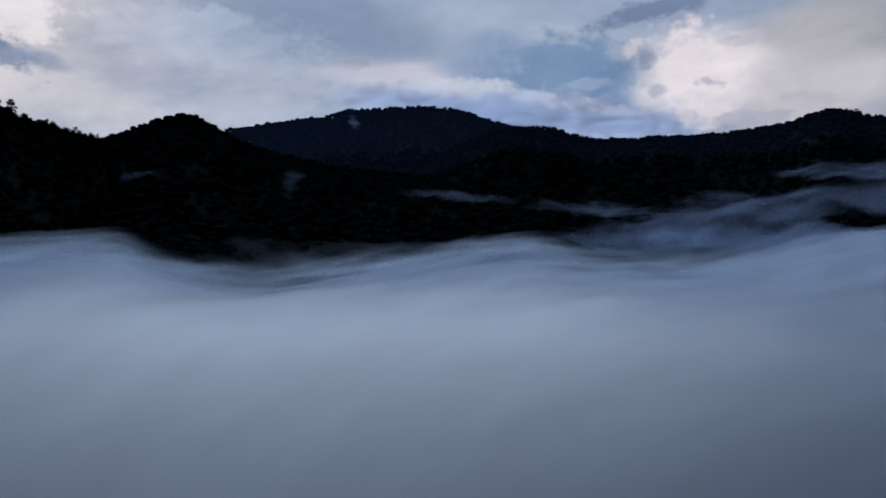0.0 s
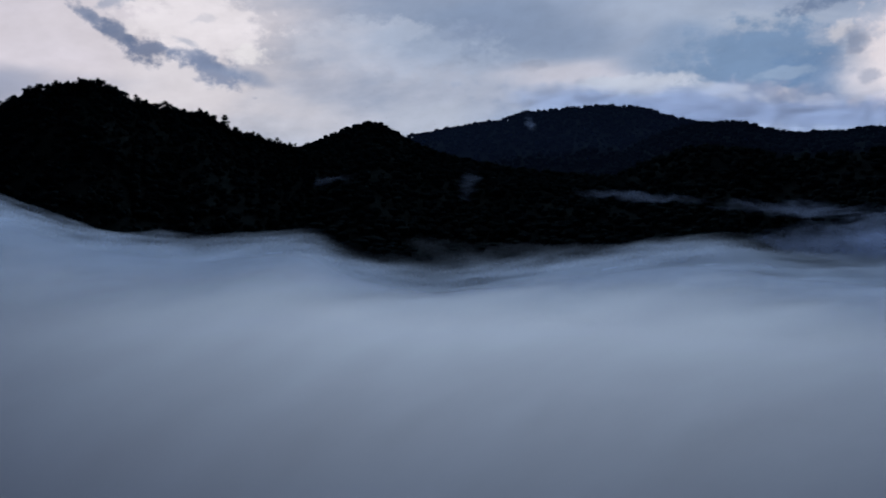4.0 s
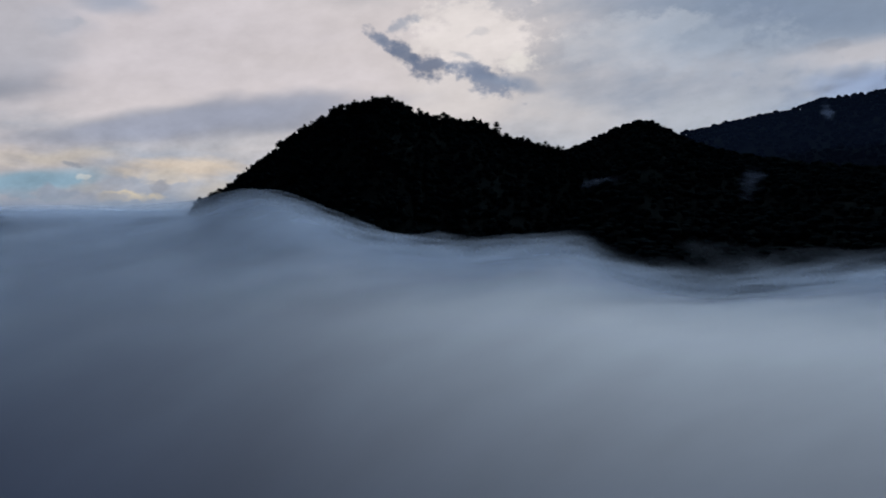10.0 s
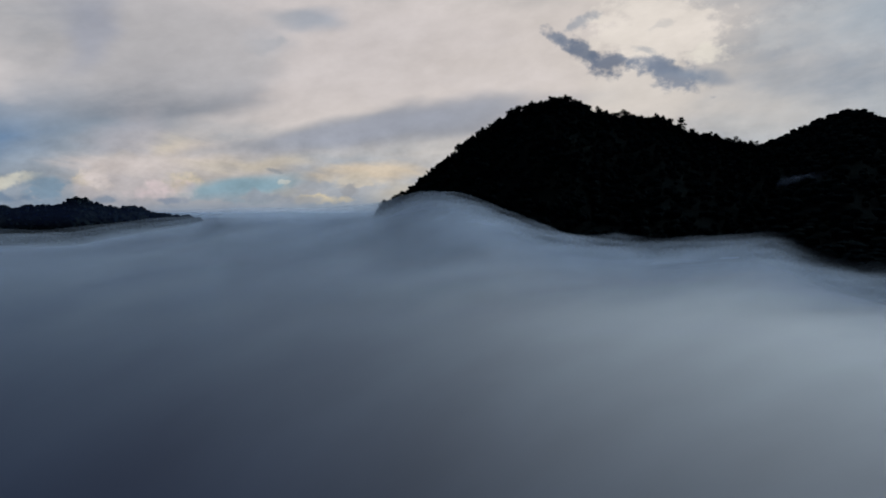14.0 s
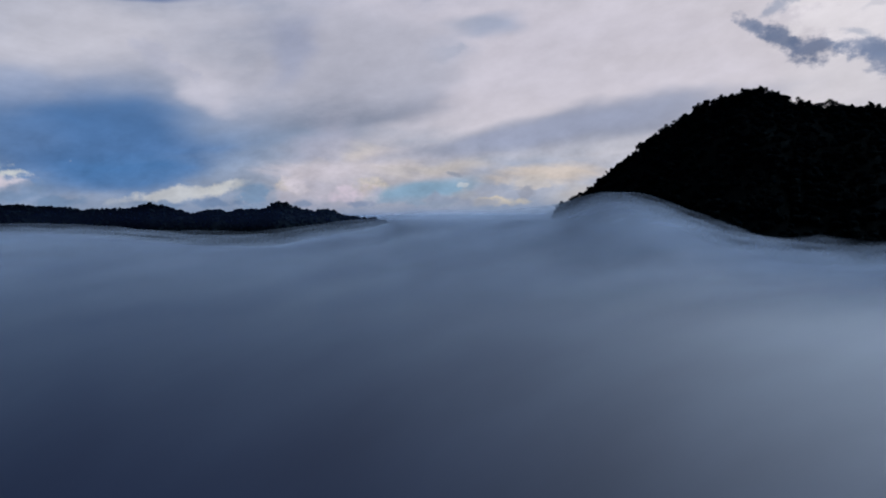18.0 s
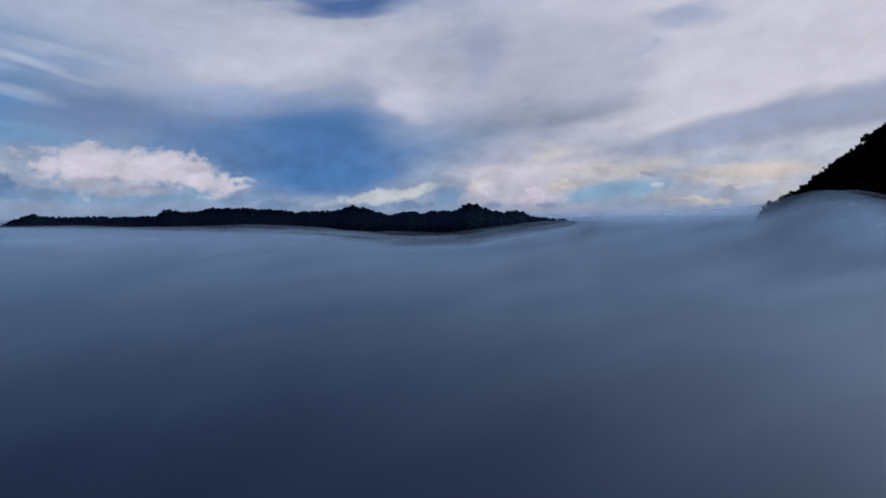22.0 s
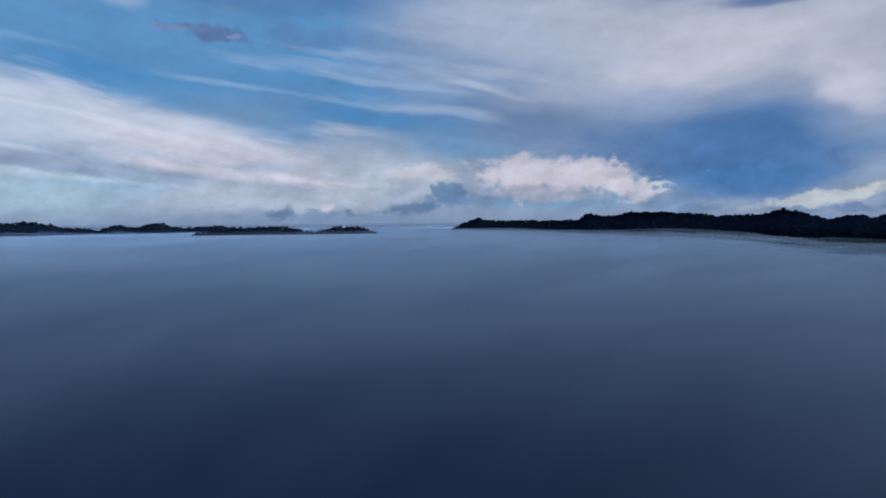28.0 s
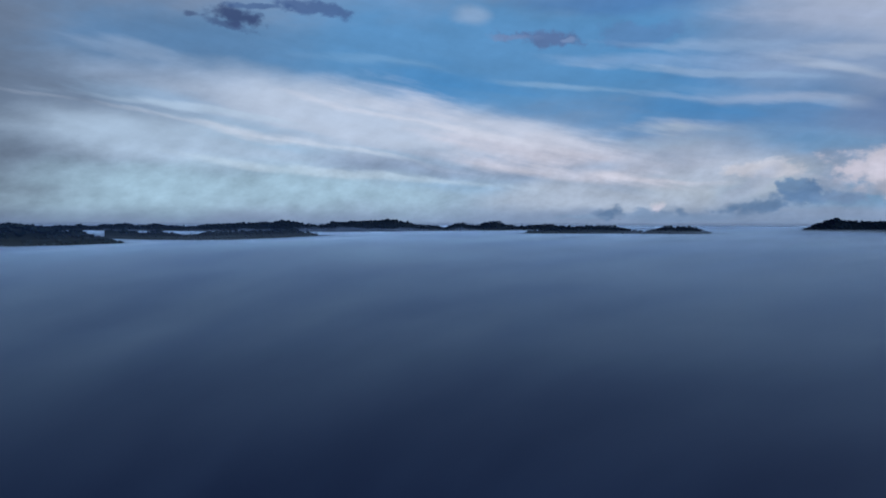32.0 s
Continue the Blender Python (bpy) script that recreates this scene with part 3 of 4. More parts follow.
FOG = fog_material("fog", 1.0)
FOG_VEIL = fog_material("fog_veil", 0.7)
MIST = mist_material("mist", 0.24, 0.016, (1, 1, 1.3), 0.6, 1.7)
FAINT = mist_material("faint_mist", 0.10, 0.02, (1, 1, 1.3), 0.6, 2.0)
SMOKE = mist_material("thick_mist", 0.30, 0.006, (1, 1, 1.4), 0.6, 2.3)
CLOUD = mist_material("cloud", 0.24, 0.004, (1, 1, 1.5), 0.8, 1.0, (0.19, 0.22, 0.30, 1), (0.17, 0.20, 0.28, 1))
# aerial haze put into the blue tint of two see-through sheets
VEIL = mist_material("valley_haze_sheet", 0.003, 0.0015, (1, 1, 2), 0.7, 0.3, (0.2, 0.34, 0.8, 1), (0.2, 0.3, 0.7, 1))
FAR = mist_material("far_haze_sheet", 0.03, 0.004, (1, 1, 3), 0.5, 0.5, (0.12, 0.2, 0.5, 1), (0.1, 0.17, 0.45, 1))
# horizon haze as the pale tint of an added ring
HAZE = mist_material("horizon_haze_sheet", 0.75, 0.0012, (1, 1, 4), 0.9, 0.35, (0.34, 0.44, 0.62, 1))

# ---- relief ----
table = np.random.RandomState(7).rand(256, 256)


def vnoise(x, y):
    """Smooth value noise in 0..1."""
    xi, yi = np.floor(x).astype(int), np.floor(y).astype(int)
    fx, fy = x - xi, y - yi
    fx, fy = fx * fx * (3 - 2 * fx), fy * fy * (3 - 2 * fy)
    g = lambda a, b: table[a % 256, b % 256]
    return (g(xi, yi) * (1 - fx) + g(xi + 1, yi) * fx) * (1 - fy) + (g(xi, yi + 1) * (1 - fx) + g(xi + 1, yi + 1) * fx) * fy


def fbm(x, y, octaves=4):
    out, amp = 0.0, 0.5
    for k in range(octaves):
        out = out + amp * (vnoise(x * 2 ** k + 17.3 * k, y * 2 ** k + 5.1 * k) - 0.5)
        amp *= 0.5
    return out


class Hill:
    """A ridge seen from the valley: crest points as (heading, distance, height angle), with a long front slope and a short back."""

    def __init__(self, crest, front, back, canopy, spur, knob=0.0):
        c = np.array(crest, float)
        c = c[np.argsort(c[:, 0])]
        self.az, self.dist = c[:, 0], c[:, 1]
        self.top = EYE + c[:, 1] * np.tan(np.radians(c[:, 2])) - canopy
        self.front, self.back, self.spur, self.canopy, self.knob = front, back, spur, canopy, knob

    def crest(self, az):
        # cubic through the crest points, with no overshoot
        def mono(v):
            x = self.az
            h = np.diff(x)
            s = np.diff(v) / h
            m = np.zeros(len(x))
            ok = s[1:] * s[:-1] > 0
            m[1:-1] = np.where(ok, 2 * s[1:] * s[:-1] / np.where(ok, s[1:] + s[:-1], 1), 0)
            i = np.clip(np.searchsorted(x, az) - 1, 0, len(x) - 2)
            f = np.clip((az - x[i]) / h[i], 0, 1)
            return (v[i] * (1 + 2 * f) * (1 - f) ** 2 + h[i] * m[i] * f * (1 - f) ** 2
                    + v[i + 1] * f * f * (3 - 2 * f) + h[i] * m[i + 1] * f * f * (f - 1))
        return mono(self.dist), mono(self.top) + self.knob * 2 * fbm(az * 0.9 + 5, az * 0 + 3.3)

    def height(self, az, r):
        dist, top = self.crest(az)
        d = dist - r
        u = np.where(d > 0, d / self.front, -d / self.back)
        p = np.clip(1 - u, 0, 1)
        p = np.where(d > 0, p ** 1.05, p ** 1.4)
        x, y = r * np.sin(np.radians(az)), r * np.cos(np.radians(az))
        rough = self.spur * np.clip(u * 4, 0, 1) * np.clip(p * 4, 0, 1) * 2 * fbm(x / (self.front * 0.25), y / (self.front * 0.25))
        z = top * p + rough
        return np.where((az < self.az[0]) | (az > self.az[-1]) | (u >= 1), -30, z)


def polar(az, r, z):
    a = np.radians(az)
    return np.stack([r * np.sin(a), r * np.cos(a), z], -1)


def sheet(name, points, mat, closed=False):
    """A grid of points as one mesh."""
    rows, cols = points.shape[:2]
    i = np.arange(rows * cols).reshape(rows, cols)
    if closed:
        i = np.concatenate([i, i[:1]])
    q = np.stack([i[:-1, :-1], i[1:, :-1], i[1:, 1:], i[:-1, 1:]], -1).reshape(-1, 4)
    me = bpy.data.meshes.new(name)
    me.from_pydata(points.reshape(-1, 3).tolist(), [], q.tolist())
    me.polygons.foreach_set("use_smooth", [True] * len(me.polygons))
    me.materials.append(mat)
    me.update()
    return new(name, me)


HILLS = {
    "near": Hill([(-66, 900, -9), (-60, 960, -7), (-57.5, 1000, -3.0), (-55.5, 1030, 0.3), (-53.4, 1060, 1.5), (-51.4, 1080, 3.2), (-50, 1090, 4.3), (-48.3, 1100, 5.7),
                  (-46.5, 1100, 6.75), (-44.9, 1100, 7.8), (-42.9, 1100, 8.5), (-40.9, 1100, 8.8), (-39.3, 1100, 8.4), (-38, 1100, 7.7), (-36, 1110, 7.4), (-33.5, 1120, 7.2),
                  (-31.7, 1130, 6.25), (-30.1, 1140, 5.75), (-28.3, 1160, 5.15), (-26, 1180, 4.7), (-22, 1200, 3.2), (-17, 1200, 1.0), (-12, 1180, -3)], 620, 500, 8, 24),
    "second": Hill([(-43, 1500, -6), (-36, 1500, 1), (-30, 1500, 3.4), (-26, 1500, 4.75), (-23.7, 1500, 5.75), (-21.9, 1500, 6.5), (-20.1, 1500, 6.85), (-18.2, 1500, 6.1), (-16.5, 1500, 5.2),
                    (-12, 1480, 4.0), (-6, 1450, 3.2), (0, 1450, 2.8), (8, 1450, 2.0), (14, 1450, 0)], 1200, 500, 8, 40),
    "mountain": Hill([(-26, 3000, 4), (-20, 3000, 5.2), (-17.3, 3000, 5.85), (-14.1, 3000, 6.5), (-11.9, 3000, 6.95), (-9.7, 3000, 7.25), (-8, 3000, 7.85), (-5.2, 3000, 8.05), (-2, 3000, 8.3),
                      (0.4, 3000, 8.2), (2.2, 3000, 7.8), (3.8, 3000, 7.3), (6, 3000, 6.8), (12, 3000, 5)], 2000, 900, 8, 60),
    "right": Hill([(-14, 2000, -5.2), (-11, 2000, -4.6), (-5, 2000, 1), (-1, 2000, 4.2), (2, 2000, 5.9), (5.3, 2000, 6.85), (7.8, 2000, 6.95), (9.6, 2000, 6.6), (11.4, 2000, 6.1), (14.5, 2000, 5.95), (17.5, 2000, 6.2), (20.3, 2000, 6.25), (22.3, 2000, 6.45),
                   (25, 2000, 6.8), (26.5, 2000, 7.15), (27.6, 2000, 7.6), (28.6, 2000, 7.85), (30, 2000, 7.6), (31.1, 2000, 7.2), (33, 2000, 7.2), (38, 2000, 6), (48, 2000, 3), (60, 2000, -2)], 1600, 600, 8, 45),
    "plain": Hill([(-117, 2700, -3), (-113.5, 2650, -0.7), (-111.4, 2600, 0.1), (-110.6, 2580, 0.4), (-109.3, 2540, 0.25), (-105.6, 2430, 0.18), (-102.9, 2340, 0.2), (-102, 2300, 0.65), (-100.5, 2250, 0.45), (-98, 2160, 0.75), (-95.4, 2050, 0.65),
                   (-93.2, 1960, 0.5), (-90.6, 1850, 0.48), (-87.8, 1740, 0.68), (-84.6, 1600, 0.2), (-80.9, 1500, 0.3), (-79.4, 1460, 0.4), (-78.1, 1440, 0.93), (-76.3, 1440, 0.3), (-74.5, 1460, 0.34),
                   (-72.6, 1500, -0.25), (-70.4, 1550, -0.55), (-67, 1600, -1.3), (-62, 1600, -3)], 520, 500, 6, 14, 9),
    "isles": Hill([(-136, 2000, -2), (-133.1, 2000, -0.75), (-129.5, 2000, -0.43), (-126.8, 2000, -0.3), (-125, 2000, -0.7), (-122.2, 2000, -0.42), (-120.3, 2000, -0.6), (-117, 2000, -1.5)], 300, 300, -1, 6, 10),
    "skyline": Hill([(-180, 3300, -0.3), (-172, 3300, -0.2), (-168, 3300, -0.3), (-165, 3300, -0.15), (-161.5, 3300, -0.3), (-157.4, 3300, -0.18), (-153, 3300, 0.08), (-150.3, 3300, -0.2), (-145.4, 3300, 0.2), (-144.3, 3300, 0.2), (-141.6, 3300, -0.22),
                     (-140, 3300, -0.32), (-138.9, 3300, -0.05), (-137.4, 3300, -0.22), (-136, 3300, 0.0), (-134.8, 3300, -0.25), (-132.2, 3300, -0.2), (-129.8, 3300, -0.5), (-127, 3300, -1.2)], 700, 500, 1, 8, 14),
    "finger": Hill([(-166, 1900, -0.6), (-163, 1900, -0.85), (-160, 1900, -1.0), (-157.4, 1900, -0.85), (-153.5, 1900, -0.68), (-150.5, 1900, -0.95), (-148, 1900, -1.8)], 260, 260, -2, 5, 8),
    "spit": Hill([(-185, 1500, -0.3), (-176, 1500, -0.35), (-172, 1500, -0.45), (-168, 1480, -0.9), (-165.5, 1450, -1.5), (-163, 1450, -2.2)], 330, 330, -3, 6, 8),
}
NAMES = {
    "near": ("wooded_hill", "steep dark hill with jungle trees rising out of the fog"),
    "second": ("wooded_ridge", "black forested ridge behind the steep hill"),
    "mountain": ("mountain", "far dark blue mountain with its top in a cloud"),
    "right": ("wooded_ridge", "long dark forested ridge with mist on its slopes"),
    "plain": ("wooded_hills", "low chain of dark wooded hills islanded in fog"),
    "isles": ("wooded_knolls", "faint wooded knolls barely standing out of the fog"),
    "skyline": ("wooded_hills", "thin dark line of far hills on the horizon"),
    "finger": ("wooded_knolls", "low dark tongue of wooded land in the fog"),
    "spit": ("wooded_hills", "dark wooded spur with fog along its foot"),
}
STEP = {"near": 0.25, "second": 0.3, "mountain": 0.3, "right": 0.3, "plain": 0.25, "isles": 0.25, "skyline": 0.25, "finger": 0.3, "spit": 0.4}
for key, h in HILLS.items():
    az = np.arange(h.az[0], h.az[-1] + 1e-6, STEP[key])
    k = np.concatenate([np.linspace(1, 0, 46) ** 1.2 * h.front, -np.linspace(0.04, 1, 10) * h.back])
    dist, top = h.crest(az)
    r = dist[:, None] - k[None, :]
    A = np.repeat(az[:, None], len(k), 1)
    z = h.height(A, r)
    ob = sheet(NAMES[key][0], polar(A, r, np.maximum(z, -25)), SHADED_FLOOR)
    tagged(ob, NAMES[key][1], "hill" if key != "mountain" else "mountain", kind="structure")

# ---- ground and fog ----
az = np.arange(0, 360, 3.0)
r = np.concatenate([[0.02], np.geomspace(20, 4950, 50)])
A, R = np.meshgrid(az, r, indexing="ij")
P = polar(A, R, np.zeros_like(A))
P[..., 0] += 0.5
P[..., 2] = 12 * fbm(P[..., 0] / 700, P[..., 1] / 700) - 4
ground = tagged(sheet("ground", P, GROUND, closed=True), "dark forested valley floor hidden under the fog", "ground", kind="structure")

# swells and hollows of the fog: heading, distance, reach across (degrees), reach in depth, height
SWELLS = [(-80, 1150, 8, 300, -8), (-172, 1300, 9, 400, -12), (-155, 2900, 24, 700, -10), (-138, 3300, 26, 900, -7), (-159, 1750, 10, 350, -16)]
# how high the fog laps against the land: heading and height angle
LAP = np.array([(-112, -0.3), (-104, -0.6), (-92, -1.15), (-85.5, -1.95), (-78.5, -2.2), (-75.5, -1.6), (-70, -0.75), (-64, -0.65), (-60, -0.6), (-56, -0.1), (-53.5, 0.7), (-50.7, 1.05),
                (-48, 0.45), (-44.5, -1.0), (-42, -1.8), (-39, -2.45), (-33.6, -2.85), (-28.6, -2.5), (-25.5, -2.4), (-22.5, -3.8), (-18.5, -5.0), (-15, -5.4), (-10.7, -4.9),
                (-6, -4.2), (-2, -3.7), (2, -3.1), (7.5, -2.7), (12, -3.4), (17, -3.6), (21, -3.4), (25, -2.6), (28.5, -1.6), (33, -0.9), (45, -1.2)])


def land_height(az, r):
    z = np.full_like(r, -20.0)
    for h in HILLS.values():
        z = np.maximum(z, h.height(az, r))
        if h.az[0] < -180:
            z = np.maximum(z, h.height(az - 360, r))
    return z


def open_fog(az, r):
    x, y = r * np.sin(np.radians(az)), r * np.cos(np.radians(az))
    z = 106 + 25 * (1 - np.exp(-r / 1500))
    z = z + 9 * fbm(x / 520 + 3, y / 520, 2) * np.clip(r / 300, 0.3, 1) * np.clip(2500 / np.maximum(r, 1), 0, 1)
    for a, d, ra, rd, amp in SWELLS:
        da = (az - a + 180) % 360 - 180
        z = z + amp * np.exp(-(da / ra) ** 2 - ((r - d) / rd) ** 2)
    return z


# the shore: where each heading's first slope stands as high as the fog laps
shore_az = np.arange(-112, 45.1, 0.5)
lap = np.interp(shore_az, LAP[:, 0], LAP[:, 1]) - np.interp(shore_az, [-72, -58, -49, -44, -26, -18], [0.2, 0.5, 0.95, 1.1, 1.1, 0.75])
reach = np.arange(320, 2700, 10.0)
SA, SR = np.meshgrid(shore_az, reach, indexing="ij")
seen = np.degrees(np.arctan2(land_height(SA, SR) - EYE, SR)) >= lap[:, None]
shore_r = np.where(seen.any(1), reach[seen.argmax(1)], 1000.0)
window = np.hanning(9) / np.hanning(9).sum()
shore_r = np.convolve(np.pad(shore_r, 4, "edge"), window, "valid")
shore_lift = EYE + shore_r * np.tan(np.radians(lap)) - open_fog(shore_az, shore_r)
shore_lift = np.convolve(np.pad(shore_lift, 4, "edge"), window, "valid") * np.clip((shore_az + 112) / 8, 0, 1)


def fog_top(az, r):
    z = open_fog(az, r)
    d, up = np.interp(az, shore_az, shore_r), np.interp(az, shore_az, shore_lift, 0, 0)
    return np.minimum(z + up * np.exp(-((r - d) / (0.38 * d)) ** 2), 230)


def drifting(ob, A, R, depth, seed):
    """Depth of the fog over the land, and the winding coordinate along which it billows: longer swells further out."""
    ob.data.attributes.new("depth", "FLOAT", "POINT").data.foreach_set("value", depth.reshape(-1).astype(np.float32))
    ln = np.log(np.maximum(R, 60))
    flow = np.stack([A / 14, 2.6 * ln - 0.08 * A, np.full_like(A, seed)], -1)
    ob.data.attributes.new("drift", "FLOAT_VECTOR", "POINT").data.foreach_set("vector", flow.reshape(-1).astype(np.float32))


az = np.arange(-180, 180, 0.5)
r = np.concatenate([[0.02], np.geomspace(15, 4900, 150)])
A, R = np.meshgrid(az, r, indexing="ij")
Z = fog_top(A, R)
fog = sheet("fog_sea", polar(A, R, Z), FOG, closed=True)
drifting(fog, A, R, Z - land_height(A, R), 0.0)
tagged(fog, "sea of pale blue-grey fog filling the valley", "fog", kind="stuff")

# thinner veils of fog drifting over the dense top
r = np.geomspace(260, 4700, 110)
A, R = np.meshgrid(az, r, indexing="ij")
land, dense = land_height(A, R), fog_top(A, R)
for k in range(8):
    Z = dense + 2.8 * (k + 1) * np.clip(R / 800, 0.3, 1) * np.minimum(1, 1000 / R) ** 1.3 * (1 + 0.5 * fbm(A / 4 + 5 * k, np.log(R) * 2.5))
    veil = sheet("fog_veil", polar(A, R, Z), FOG_VEIL, closed=True)
    drifting(veil, A, R, Z - land, 3.7 * (k + 1))
    # opacity cut by heading, imitating the dimmer fog light away from the sun
    thin = np.clip((R - 260) / 500, 0, 1) * (1 - 0.09 * k) * np.clip((4700 - R) / 500, 0, 1) * np.interp(A, [-145, -120, -95, -75, -50], [0.04, 0.14, 0.34, 0.38, 1])
    veil.data.attributes.new("thin", "FLOAT", "POINT").data.foreach_set("value", thin.reshape(-1).astype(np.float32))
    tagged(veil, "thin veil of fog drifting over the fog sea", "fog", kind="stuff")

# ---- mist on the slopes, cloud on the summit ----
def fading(ob, u, v):
    f = np.clip(1 - np.sqrt(u ** 2 + v ** 2), 0, 1)
    at = ob.data.attributes.new("fade", "FLOAT", "POINT")
    at.data.foreach_set("value", f.reshape(-1).astype(np.float32))


def slope_mist(key, az, el, half_az, half_el, lift, lean=0.0, mat=None):
    """Mist draped over a hillside, round the place on it that shows at this heading and height angle."""
    h = HILLS[key]
    U, V = np.meshgrid(np.linspace(-1, 1, 28), np.linspace(-1, 1, 20), indexing="ij")
    a = az + U * half_az
    want = el + V * half_el + lean * U * half_az
    dist, top = h.crest(a)
    lo, hi = dist - h.front * 0.97, dist.copy()
    for _ in range(24):
        mid = (lo + hi) / 2
        seen = np.degrees(np.arctan2(h.height(a, mid) + lift - EYE, mid))
        up = seen < want
        lo, hi = np.where(up, mid, lo), np.where(up, hi, mid)
    z = h.height(a, lo) + lift + 10 * fbm(a * 1.3, lo / 40)
    ob = sheet("mist_wisp", polar(a, lo - 6, z), mat or MIST)
    fading(ob, U, V)
    return tagged(ob, "thin grey wisp of mist clinging to the dark slope", "mist", kind="stuff")


slope_mist("mountain", -7.4, 6.9, 0.7, 0.9, 30, -0.5, SMOKE)
slope_mist("second", -12.3, 2.2, 1.4, 2.0, 14, 0.6, FAINT)
slope_mist("second", -24, 2.2, 3.4, 0.7, 14, 0.1, FAINT)
slope_mist("second", 1.5, 1.2, 7, 0.6, 36, -0.06)
slope_mist("right", 12, 0.5, 7, 1.0, 40, -0.05)
slope_mist("right", 19, 0.0, 9, 2.0, 42, 0.12, SMOKE)
slope_mist("right", 26, 0.6, 9, 2.3, 46, 0.1, SMOKE)
slope_mist("right", 24, -1.4, 10, 1.8, 50, 0.05, SMOKE)
slope_mist("right", 32, 3.1, 9, 1.3, 40, -0.05, SMOKE)
slope_mist("right", 31, 1.6, 9, 1.9, 48, 0.0, SMOKE)
slope_mist("right", 15, -2.0, 10, 1.6, 40, 0.0, SMOKE)


def shore_mist(key, line, half_el, lift, mat=None):
    """A long bank of mist where the fog laps against a hill; line: its middle as heading and height angle."""
    h = HILLS[key]
    line = np.array(line, float)
    U, V = np.meshgrid(np.linspace(-1, 1, 60), np.linspace(-1, 1, 16), indexing="ij")
    a = (line[0, 0] + line[-1, 0]) / 2 + U * (line[-1, 0] - line[0, 0]) / 2
    want = np.interp(a, line[:, 0], line[:, 1]) + V * half_el + 0.5 * fbm(a / 1.3 + lift, V * 1.5 + lift)
    dist, top = h.crest(a)
    lo, hi = dist - h.front * 0.98, dist.copy()
    for _ in range(24):
        mid = (lo + hi) / 2
        up = np.degrees(np.arctan2(h.height(a, mid) + lift - EYE, mid)) < want
        lo, hi = np.where(up, mid, lo), np.where(up, hi, mid)
    r = lo - 8
    ob = sheet("mist_bank", polar(a, r, EYE + r * np.tan(np.radians(want))), mat or MIST)
    fading(ob, np.clip((np.abs(U) - 0.8) / 0.2, 0, 1), np.where(V > 0, V, 0.75 * V))
    return tagged(ob, "soft pale bank of mist lapping against the hillside", "mist", kind="stuff")


shore_mist("skyline", [(-172, -0.75), (-160, -0.7), (-148, -0.6), (-138, -0.65), (-130, -0.8)], 0.3, 10, MIST)
shore_mist("isles", [(-134, -1.1), (-128, -0.95), (-118.5, -1.1)], 0.3, 8, MIST)

# thin blue air between the ridges: tinted see-through sheets stand in for its haze
U, V = np.meshgrid(np.linspace(-1, 1, 60), np.linspace(-1, 1, 16), indexing="ij")
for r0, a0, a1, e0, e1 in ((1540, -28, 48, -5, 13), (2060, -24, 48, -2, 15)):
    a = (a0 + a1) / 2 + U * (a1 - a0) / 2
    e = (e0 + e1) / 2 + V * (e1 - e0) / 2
    ob = sheet("valley_haze_sheet", polar(a, a * 0 + r0, EYE + r0 * np.tan(np.radians(e))), VEIL)
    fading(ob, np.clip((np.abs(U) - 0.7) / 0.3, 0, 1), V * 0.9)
    tagged(ob, "tinted sheet standing in for faint blue haze between the ridges", "haze", kind="stuff")

# blue air in front of the far hills: added sheets whose tint turns them navy
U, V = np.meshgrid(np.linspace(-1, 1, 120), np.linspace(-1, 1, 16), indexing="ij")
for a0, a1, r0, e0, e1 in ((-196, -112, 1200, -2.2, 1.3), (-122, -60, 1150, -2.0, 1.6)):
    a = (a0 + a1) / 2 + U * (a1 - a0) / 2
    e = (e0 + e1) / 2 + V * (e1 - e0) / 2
    ob = sheet("far_haze_sheet", polar(a, a * 0 + r0, EYE + r0 * np.tan(np.radians(e))), FAR)
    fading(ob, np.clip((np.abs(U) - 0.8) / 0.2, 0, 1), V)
    tagged(ob, "tinted sheet standing in for thin blue haze before the far hills", "haze", kind="stuff")

# haze where fog and sky meet: a tinted see-through ring imitates it
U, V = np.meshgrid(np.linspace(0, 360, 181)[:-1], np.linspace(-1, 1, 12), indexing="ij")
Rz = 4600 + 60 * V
haze = sheet("horizon_haze_sheet", polar(U, Rz, EYE + Rz * np.tan(np.radians(-0.45 + 0.8 * V))), HAZE, closed=True)
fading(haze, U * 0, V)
tagged(haze, "tinted ring standing in for the pale haze along the horizon", "haze", kind="stuff")


def summit_cloud(az0, az1, dist, el0, el1, bulge, seed):
    U, V = np.meshgrid(np.linspace(-1, 1, 70), np.linspace(-1, 1, 26), indexing="ij")
    a = (az0 + az1) / 2 + U * (az1 - az0) / 2
    e = (el0 + el1) / 2 + V * (el1 - el0) / 2 * (0.75 + 0.5 * vnoise(a / 2.5 + seed, a * 0 + seed))
    r = dist - bulge * np.sqrt(np.clip(1 - V ** 2, 0, 1)) + 160 * fbm(a / 1.5, e + seed)
    ob = sheet("summit_cloud", polar(a, r, EYE + r * np.tan(np.radians(e))), CLOUD)
    fading(ob, np.clip((np.abs(U) - 0.55) / 0.45, 0, 1), np.clip(V, -0.15, 1))
    return tagged(ob, "blue-grey cloud bank lying on the mountain top", "cloud", kind="stuff")


for k in range(2):
    summit_cloud(-12, 12, 3250 + 60 * k, 6.8, 11.0 - 0.8 * k, 110, 3.3 * k)
    summit_cloud(0, 22, 3260 + 60 * k, 5.4, 9.4 - 0.7 * k, 110, 7.7 + 3 * k)

